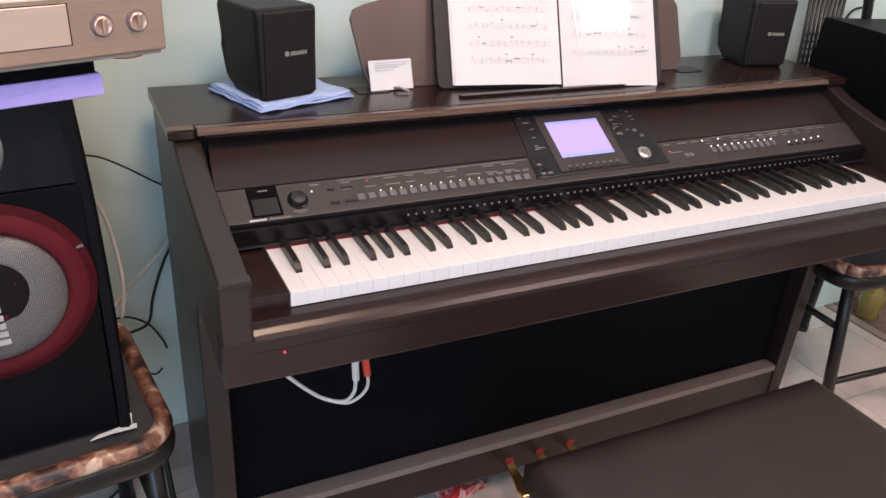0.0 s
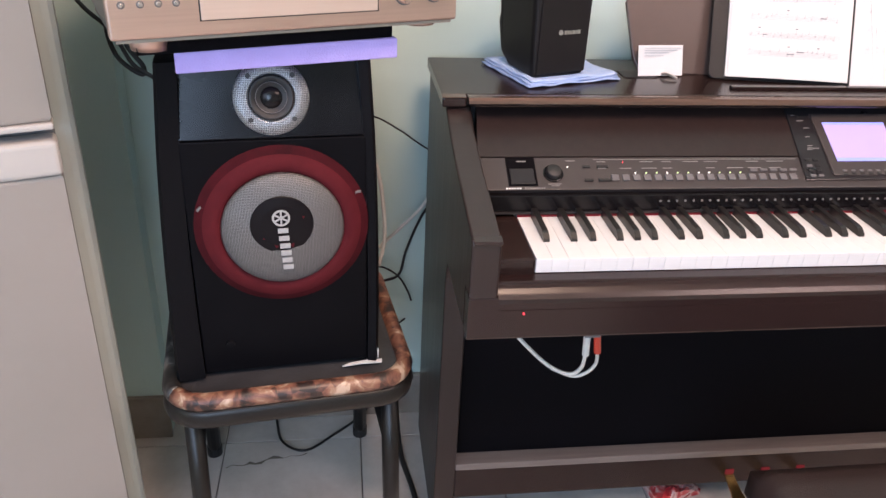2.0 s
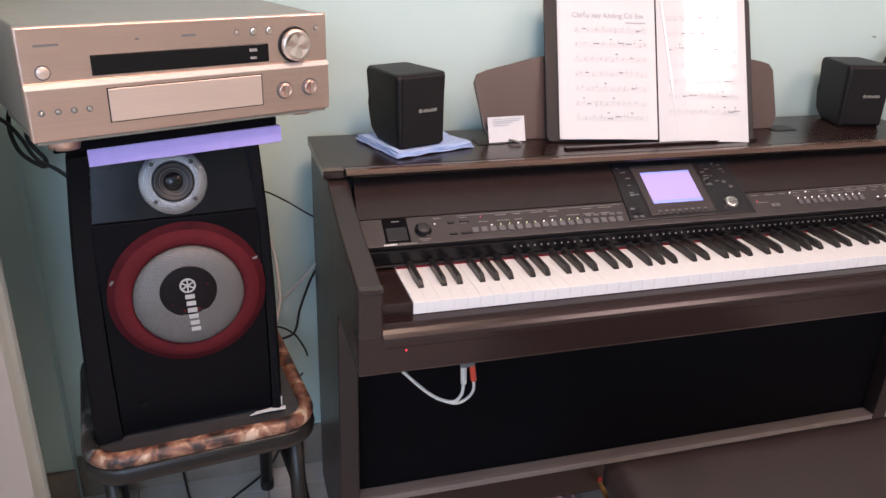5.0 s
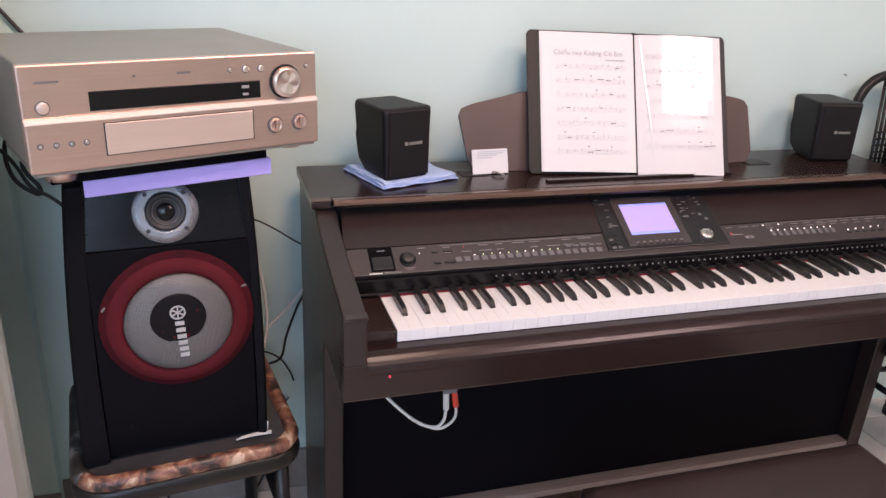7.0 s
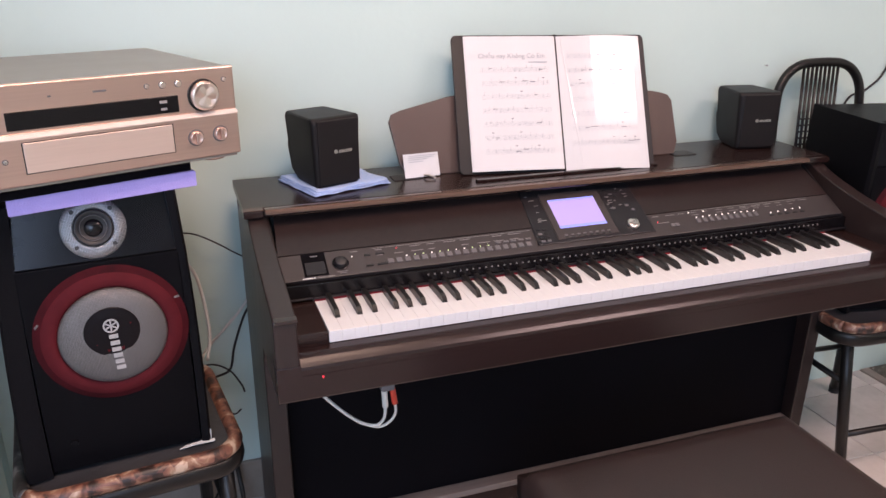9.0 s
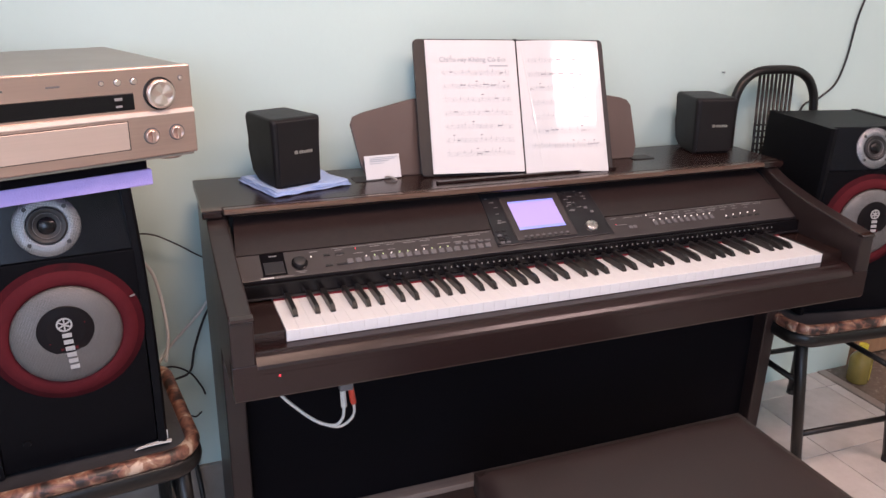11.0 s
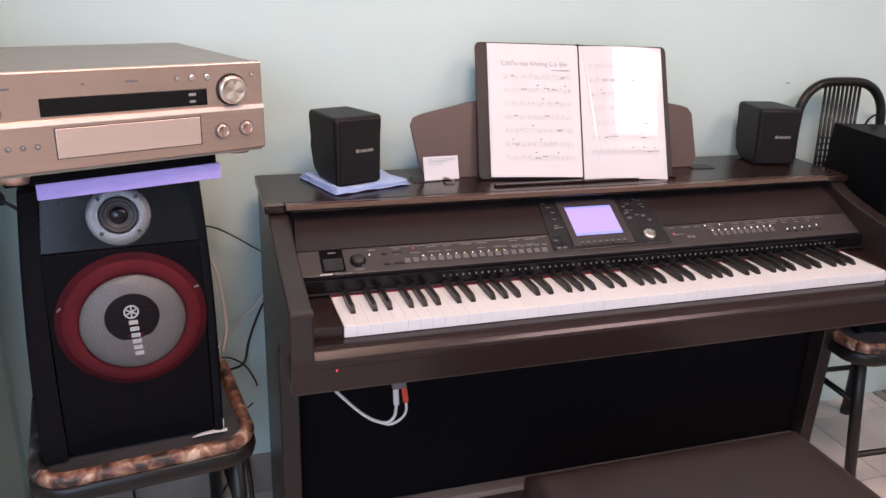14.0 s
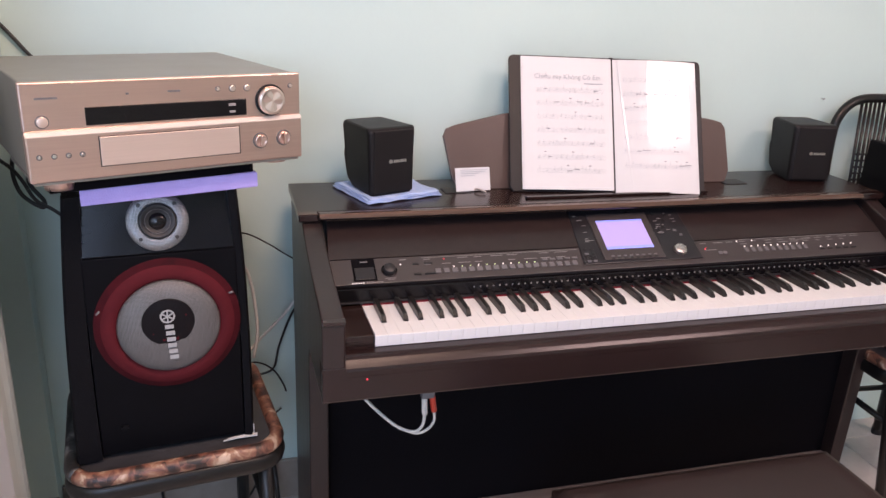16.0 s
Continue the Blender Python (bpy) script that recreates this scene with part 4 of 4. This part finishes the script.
hub = face.verts.new((0, 0, 0.0122))
edge = [face.verts.new((0.0172 * math.cos(a), 0.0172 * math.sin(a), 0.0122 + 0.0022 * math.sin(3 * a + 0.6))) for a in [2 * math.pi * k / 48 for k in range(48)]]
for k in range(48):
    face.faces.new((hub, edge[k], edge[(k + 1) % 48]))
bmesh.ops.transform(face, matrix=facing(U(0.872), 0.0, V(0.30)), verts=face.verts[:])
part("knob_face", face, KNOBM, big, "spun metal face with radial shine")
for u, v in ((0.822, 0.755), (0.920, 0.745)):
    part("knob_ring", lathe([(0.0135, 0), (0.0135, 0.001), (0.0115, 0.001)], facing(U(u), -0.005, V(v)), 30), BUTTON, amp)
    kk = knob(u, v, 0.0112, 0.007, -0.005)
    part("knob_grip", box(U(u) - 0.0025, U(u) + 0.0025, -0.0155, -0.0115, V(v) - 0.0098, V(v) + 0.0098, 0.001), CHAMP, kk)
part("power_button", lathe([(0.0080, 0), (0.0080, 0.003), (0.0068, 0.0038), (0, 0.0038)], facing(U(0.060), 0.0, V(0.39)), 30), FLAPC, amp, smooth=True)
part("button_ring", lathe([(0.0096, 0), (0.0096, 0.0012), (0.0081, 0.0012)], facing(U(0.060), 0.0, V(0.39)), 30), BUTTON, amp)
for u in (0.037, 0.083, 0.128, 0.172):
    part("button_ring", lathe([(0.0042, 0), (0.0042, 0.0008), (0.0028, 0.0008)], facing(U(u), -0.005, V(0.735)), 20), BUTTON, amp)
    part("push_button", lathe([(0.0027, 0), (0.0027, 0.002), (0.002, 0.0026), (0, 0.0026)], facing(U(u), -0.005, V(0.735)), 20), SILVER, amp)
for u, r in ((0.665, 0.0030), (0.722, 0.0048), (0.780, 0.0048), (0.958, 0.0030)):
    part("button_ring", lathe([(r + 0.0012, 0), (r + 0.0012, 0.0008), (r + 0.0003, 0.0008)], facing(U(u), 0, V(0.145)), 20), BUTTON, amp)
    part("push_button", lathe([(r, 0), (r, 0.003), (r * 0.75, 0.0038), (0, 0.0038)], facing(U(u), 0, V(0.145)), 20), KNOBM, amp)
am = bmesh.new()
for u0, u1, v in ((0.045, 0.115, 0.16), (0.48, 0.525, 0.145), (0.335, 0.345, 0.15)):
    box(U(u0), U(u1), -0.0006, 0.001, V(v) - 0.0014, V(v) + 0.0014, bm=am)
tagged(part("legend", am, BUTTON, amp), kind="stuff")
for x in (-0.150, 0.165):
    for y in (0.045, 0.32):
        part("foot", lathe([(0.022, -0.009 if x > 0 else -0.018), (0.024, -0.006), (0.024, 0.001), (0.018, 0.002)], Matrix.Translation((x + (0.02 if x > 0 else -0.02), y, Z0 - 0.004)), 26), CHAMP, amp, "champagne coloured round foot", True)

# ---- stools under the loudspeakers ----
def rounded(hx, hy, r, n=6):
    out = []
    for cx, cy, a0 in ((hx - r, hy - r, 0), (-hx + r, hy - r, 90), (-hx + r, -hy + r, 180), (hx - r, -hy + r, 270)):
        for k in range(n + 1):
            a = radians(a0 + 90 * k / n)
            out.append((cx + r * math.cos(a), cy + r * math.sin(a)))
    return out


def stool(m, name, label, category, back=False, lean=0.0):
    """Origin on the floor under the seat's middle, seat 0.485 high."""
    s = thing(name, m, label, category, "padded metal seats")
    hx, hy = 0.19, 0.19
    part("seat", prism(rounded(hx - 0.012, hy - 0.012, 0.05), 0.455, 0.482, 0.006, axis="z"), SEATPAD, s, "worn grey black seat board")
    loop = rounded(hx - 0.006, hy - 0.006, 0.055, 8)
    cut = [k for k, (x, y) in enumerate(loop) if x < -hx + 0.02]
    dark = loop[cut[0]:cut[-1] + 1]
    rest_ = loop[cut[-1]:] + loop[:cut[0] + 1]
    part("seat_rim", tube([(x, y, 0.478) for x, y in rest_], 0.0145, 10, False), RIM, s, "brown printed vinyl rim, worn", True)
    part("seat_rim", tube([(x, y, 0.478) for x, y in dark], 0.0145, 10, False), RIMD if not back else RIM, s, "dark printed vinyl rim, worn" if not back else "brown printed vinyl rim, worn", True)
    part("seat_ring", tube([(x, y, 0.451) for x, y in rounded(hx, hy, 0.058)], 0.0095, 8, False, closed=True, flat=2.0), TUBE, s, smooth=True)
    feet = {}
    for sx in (-1, 1):
        for sy in (-1, 1):
            a = Vector((sx * (hx - 0.035), sy * (hy - 0.03), 0.455))
            b = Vector((lean + sx * (hx - 0.026), sy * (hy - (0.028 if sy < 0 else -0.05)), 0.012))
            feet[sx, sy] = (a, b)
            leg = part("leg", tube([a, b], 0.0150, 10, False), TUBE, s, smooth=True)
            part("rubber_foot", lathe([(0.0165, 0.0), (0.0165, 0.024), (0.0135, 0.028)], Matrix.Translation((b.x, b.y, 0)), 14), BLACK, leg)

    def at(c, z):
        a, b = feet[c]
        return a + (b - a) * ((a.z - z) / (a.z - b.z))
    for p, q, z in (((-1, -1), (1, -1), 0.150), ((-1, 1), (1, 1), 0.19), ((-1, -1), (-1, 1), 0.31), ((1, -1), (1, 1), 0.31)):
        part("stretcher", tube([at(p, z), at(q, z)], 0.0085, 8, False), TUBE, s, smooth=True)
    if back:
        y = hy + 0.012
        HC = -0.035
        arch = [(-0.165, y - 0.01, 0.45), (-0.165, y, 0.7), (-0.163, y + 0.018, 0.94), (-0.145, y + 0.024, 1.02), (-0.09, y + 0.028, 1.062), (0, y + 0.03, 1.070), (0.09, y + 0.028, 1.062), (0.145, y + 0.024, 1.02), (0.163, y + 0.018, 0.94), (0.165, y, 0.7), (0.165, y - 0.01, 0.45)]
        arch = [(HC + ax * 0.85, ay, az + 0.012) for ax, ay, az in arch]
        part("back_hoop", tube(arch, 0.0125, 10, True, 6), TUBE, s, "black arched back hoop", True)
        for k in range(9):
            x = HC - 0.056 + 0.0138 * k
            part("back_slat", tube([(x, y + 0.029, 1.076), (x, y + 0.014, 0.86), (x, y, 0.70)], 0.0042, 6, False), TUBE, s, smooth=True)
        for k in range(7):
            part("back_rung", tube([(HC - 0.058, y + 0.016, 0.93 - 0.018 * k), (HC + 0.058, y + 0.016, 0.93 - 0.018 * k)], 0.0028, 6, False), TUBE, s)
        part("back_rail", tube([(HC - 0.14, y, 0.70), (HC + 0.14, y, 0.70)], 0.008, 8, False), TUBE, s)
    return s


stool(pose(-0.371, 0.238, 0, 0, 0, 7.5), "stool", "black metal stool with worn brown printed seat rim", "stool")
stool(pose(1.508, 0.268, 0, 0, 0, -4), "metal_chair", "black metal chair with arched slatted back and printed rim", "chair", True, 0.072)

# ---- piano bench ----
bench = thing("piano_bench", pose(0.585, -0.336, 0), "dark brown leatherette piano bench before the piano", "bench")
cu = bmesh.new()
NX, NY = 24, 14
top = [[None] * (NY + 1) for _ in range(NX + 1)]
for i in range(NX + 1):
    for j in range(NY + 1):
        x, y = -0.294 + 0.588 * i / NX, -0.165 + 0.33 * j / NY
        e = min((1 - abs(x) / 0.294) * 0.294, (1 - abs(y) / 0.165) * 0.165)
        z = 0.486 + 0.015 * (1 - math.exp(-e / 0.012)) + 0.0015 * noise.noise(Vector((x * 6, y * 6, 0)))
        top[i][j] = cu.verts.new((x, y, z))
for i in range(NX):
    for j in range(NY):
        cu.faces.new((top[i][j], top[i + 1][j], top[i + 1][j + 1], top[i][j + 1]))
ext = bmesh.ops.extrude_edge_only(cu, edges=[e for e in cu.edges if e.is_boundary])
for v in ext["geom"]:
    if isinstance(v, bmesh.types.BMVert):
        v.co.z = 0.445
bmesh.ops.recalc_face_normals(cu, faces=cu.faces[:])
part("cushion", cu, LEATHER, bench, "dark brown leatherette cushion", True)
part("apron", box(-0.286, 0.286, -0.157, 0.157, 0.37, 0.446, 0.003), WOOD, bench)
for sx in (-1, 1):
    for sy in (-1, 1):
        part("leg", prism([(sx * 0.276 - 0.021, sy * 0.148 - 0.021), (sx * 0.276 + 0.021, sy * 0.148 - 0.021), (sx * 0.276 + 0.021, sy * 0.148 + 0.021), (sx * 0.276 - 0.021, sy * 0.148 + 0.021)], 0.0, 0.372, 0.002, axis="z"), WOOD2, bench)

# ---- refrigerator ----
fr = thing("refrigerator", pose(-0.640, 0.085, 0, 0, 0, 20), "silver grey two-door refrigerator beside the stool", "refrigerator")
part("body", box(-0.575, 0.034, 0.050, 0.49, 0.03, 1.38, 0.016, 3), FRSIDE, fr, "fridge cabinet, tinted green for the wall it reflects")
part("gasket", box(-0.545, 0.006, 0.036, 0.0505, 0.06, 1.37), GASKET, fr)


def fridge_door(z0, z1):
    own = bmesh.new()
    n = 12
    prof = [(-0.545 + 0.55 * k / n, -0.012 * math.sin(math.pi * k / n)) for k in range(n + 1)]
    poly = prof + [(0.005, 0.037), (-0.545, 0.037)]
    return prism(poly, z0, z1, 0.007, 3, axis="z", bm=own)


part("freezer_door", fridge_door(0.903, 1.38), FRIDGE, fr, "upper freezer door")
part("freezer_lip", box(-0.545, 0.006, -0.006, 0.03, 0.8945, 0.9035, 0.003), FRCAP, fr, "pale trim under the freezer door")
part("door", fridge_door(0.05, 0.832), FRIDGE, fr, "lower fridge door")
part("door_cap", box(-0.547, 0.007, -0.008, 0.036, 0.8315, 0.880, 0.007, 3), FRCAP, fr, "pale cap along the top of the lower door")
for x in (-0.5, -0.04):
    part("foot", lathe([(0.02, 0), (0.02, 0.031)], Matrix.Translation((x, 0.1, 0)), 14), BLACK, fr)
    part("foot", lathe([(0.02, 0), (0.02, 0.031)], Matrix.Translation((x, 0.44, 0)), 14), BLACK, fr)

# ---- cables ----
usb = thing("usb_cable", pose(0.112, 0.044, 0.632), "white audio cables with white and red plugs under the keybed", "cable")
part("socket", box(-0.012, 0.014, -0.009, 0.009, -0.058, 0.001, 0.002), BUTTON, usb)
part("plug", tube([(-0.005, 0.0, -0.058), (-0.003, 0.001, -0.096)], 0.0058, 10, False), WHITEPL, usb, "white plug")
part("plug", tube([(0.011, 0.0, -0.058), (0.016, 0.001, -0.092)], 0.0058, 10, False), REDPL, usb, "red plug")
part("cord", tube([(-0.003, 0.001, -0.094), (-0.006, 0.003, -0.122), (-0.022, 0.008, -0.138), (-0.055, 0.015, -0.126), (-0.095, 0.02, -0.088), (-0.125, 0.024, -0.050), (-0.145, 0.03, 0.0)], 0.0032, 8), WHITEPL, usb, smooth=True)
part("cord", tube([(0.016, 0.001, -0.090), (0.017, 0.003, -0.115), (0.006, 0.006, -0.134), (-0.016, 0.009, -0.143), (-0.05, 0.016, -0.132)], 0.0028, 8), WHITEPL, usb, smooth=True)
YW = YB - 0.006
wire("wall_cable", [(1.90, YW, 1.55), (1.862, YW, 1.36), (1.848, YW, 1.281), (1.829, YW, 1.208), (1.816, YW, 1.101), (1.79, YW, 1.025), (1.732, YW, 0.981), (1.66, YW, 0.93), (1.62, YW, 0.6)], 0.0032, BLKWIRE, "black cable hanging on the wall by the chair")
wire("speaker_cable", [(-0.222, 0.345, 0.765), (-0.207, 0.34, 0.735), (-0.197, 0.34, 0.675), (-0.193, 0.34, 0.60), (-0.203, 0.34, 0.54)], 0.0036, WHITEPL, "white cable hanging beside the loudspeaker")
wire("speaker_cable", [(-0.23, 0.46, 0.46), (-0.198, 0.50, 0.49), (-0.152, 0.50, 0.538), (-0.109, 0.50, 0.585), (-0.07, 0.535, 0.63), (-0.03, 0.54, 0.65)], 0.0036, WHITEPL, "white cable running behind the piano")
wire("power_cable", [(-0.07, 0.535, 0.60), (-0.106, 0.53, 0.55), (-0.137, 0.53, 0.469), (-0.153, 0.53, 0.409), (-0.198, 0.53, 0.391), (-0.26, 0.48, 0.385)], 0.003, BLKWIRE, "thin black cable hooked down behind the piano")
wire("thin_cable", [(-0.26, 0.50, 0.78), (-0.204, 0.53, 0.764), (-0.155, 0.53, 0.737), (-0.107, 0.53, 0.703), (-0.05, 0.53, 0.67)], 0.0018, BLKWIRE, "thin dark wire from loudspeaker to piano")
wire("thin_cable", [(-0.24, 0.54, 0.42), (-0.191, 0.56, 0.414), (-0.152, 0.56, 0.39), (-0.129, 0.56, 0.35), (-0.121, 0.56, 0.325)], 0.0022, BLKWIRE, "thin black cable arching on the wall")
wire("thin_cable", [(-0.24, 0.55, 0.30), (-0.167, 0.56, 0.273), (-0.149, 0.56, 0.266), (-0.134, 0.56, 0.277)], 0.0022, BLKWIRE, "thin black cable end by the wall")
wire("amp_cable", [(-0.80, YW, 1.38), (-0.72, YW, 1.28), (-0.665, YW, 1.216), (-0.643, YW, 1.189), (-0.62, YW, 1.159), (-0.56, YW, 1.09)], 0.0038, BLKWIRE, "black cable leaning on the wall behind the amplifier")
wire("amp_cable", [(-0.76, 0.45, 1.10), (-0.684, 0.42, 0.994), (-0.647, 0.42, 0.955), (-0.629, 0.42, 0.927), (-0.611, 0.42, 0.89), (-0.578, 0.42, 0.866), (-0.54, 0.42, 0.83), (-0.50, 0.42, 0.80)], 0.0036, BLKWIRE, "black cable looping down from the amplifier")
wire("amp_cable", [(-0.60, 0.43, 1.06), (-0.645, 0.43, 0.97), (-0.64, 0.43, 0.905), (-0.605, 0.43, 0.872), (-0.598, 0.43, 0.885), (-0.622, 0.43, 0.93), (-0.60, 0.43, 1.0)], 0.0042, BLKWIRE, "second black cable loop by the wall")
wire("floor_cable", [(-0.44, 0.55, 0.10), (-0.434, 0.544, 0.01), (-0.416, 0.474, 0.006), (-0.364, 0.442, 0.006), (-0.301, 0.485, 0.01), (-0.234, 0.53, 0.03), (-0.19, 0.54, 0.10)], 0.003, BLKWIRE, "thin black cable curling on the floor behind the stool")
wire("floor_cable", [(-0.115, 0.16, 0.006), (-0.13, 0.30, 0.006), (-0.15, 0.42, 0.010), (-0.155, 0.52, 0.08), (-0.165, 0.54, 0.18)], 0.006, BLKWIRE, "black cable lying beside the piano leg")

# ---- small things on the floor ----
pk = thing("red_packet", pose(0.435, 0.265, 0.0, 0, 0, 12), "crumpled red and white packet on the floor", "packet")
pb = bmesh.new()
bmesh.ops.create_grid(pb, x_segments=10, y_segments=6, size=1)
for v in pb.verts:
    v.co = Vector((v.co.x * 0.055, v.co.y * 0.028, 0.014 + 0.014 * noise.noise(v.co * 3.1) + 0.01 * (1 - v.co.x ** 2)))
ext = bmesh.ops.extrude_face_region(pb, geom=pb.faces[:])
for v in ext["geom"]:
    if isinstance(v, bmesh.types.BMVert):
        v.co.z = 0.0005
bmesh.ops.recalc_face_normals(pb, faces=pb.faces[:])
part("wrapper", pb, patterned("red_white_wrapper", [(0.5, 0.03, 0.04), (0.6, 0.08, 0.08), (0.7, 0.5, 0.48), (0.35, 0.02, 0.03)], 28, 0.3), pk)
bt = thing("bottle", pose(2.035, 0.475, 0.003), "squat olive oil bottle with yellow label on the floor", "bottle")
part("body", lathe([(0.031, 0), (0.036, 0.006), (0.036, 0.085), (0.030, 0.10), (0.016, 0.112), (0.014, 0.125)], None, 24), OLIVE, bt, smooth=True)
lb = bmesh.new()
arc = [radians(-75 + 12 * k) for k in range(8)]
lo_, hi_ = [lb.verts.new((0.0368 * math.cos(a), 0.0368 * math.sin(a), 0.018)) for a in arc], [lb.verts.new((0.0368 * math.cos(a), 0.0368 * math.sin(a), 0.088)) for a in arc]
for k in range(7):
    lb.faces.new((lo_[k], lo_[k + 1], hi_[k + 1], hi_[k]))
part("label", lb, YELLOWLAB, bt, "tall yellow paper label")
part("cap", lathe([(0.0155, 0.122), (0.0155, 0.142), (0, 0.142)], None, 18), YELLOWLAB, bt)
for lx, ly, lw in LAMPS:
    lampb = thing("ceiling_lamp", pose(lx, ly, 2.68), "flat white ceiling lamp with lit panel", "lamp", "ceiling lamps")
    part("housing", box(-lw / 2 - 0.04, lw / 2 + 0.04, -0.34, 0.34, 0.02, 0.07, 0.004), CEIL, lampb)
    part("diffuser", box(-lw / 2 - 0.01, lw / 2 + 0.01, -0.31, 0.31, 0.0, 0.0195), LAMPON, lampb)
tagged(part("wall_nail", lathe([(0.0012, 0), (0.0012, 0.010), (0.003, 0.011), (0.0025, 0.0125), (0, 0.013)], facing(1.36, YB + 0.001, 1.0705), 10), FRSIDE, None), "small grey nail head in the mint wall", "nail")

# ---- floor tiles ----
ck = bmesh.new()
cr = random.Random(11)
up, lo = [], []
for k in range(15):
    x = -0.535 + 0.0125 * k
    y = 0.405 + 0.0025 * k + cr.uniform(-0.006, 0.006)
    w = (0.0035 if 4 <= k <= 9 else 0.0012) * cr.uniform(0.5, 1.4)
    up.append(ck.verts.new((x, y + w, 0.0006)))
    lo.append(ck.verts.new((x, y - w, 0.0006)))
for k in range(14):
    ck.faces.new((lo[k], lo[k + 1], up[k + 1], up[k]))
tagged(part("tile_crack", ck, GROUT, None), "dark jagged crack in a floor tile", "crack", kind="structure")
T = 0.307
tb = box(0.0011, T - 0.0011, 0.0011, T - 0.0011, -0.006, 0.0, 0.0012, 1)
ft = None
for j in range(1, -13, -1):
    for i in range(-4, 13):
        x, y = -0.545 + i * T, 0.485 - T + j * T
        if y > YB - 0.02 or y < YF or x > 1.99:
            continue
        if ft is None:
            ft = part("tile", tb, TILE, floor)
            o = ft
        else:
            o = new("tile", ft.data)
            o.parent = floor
        o.location = (x, y, 0)
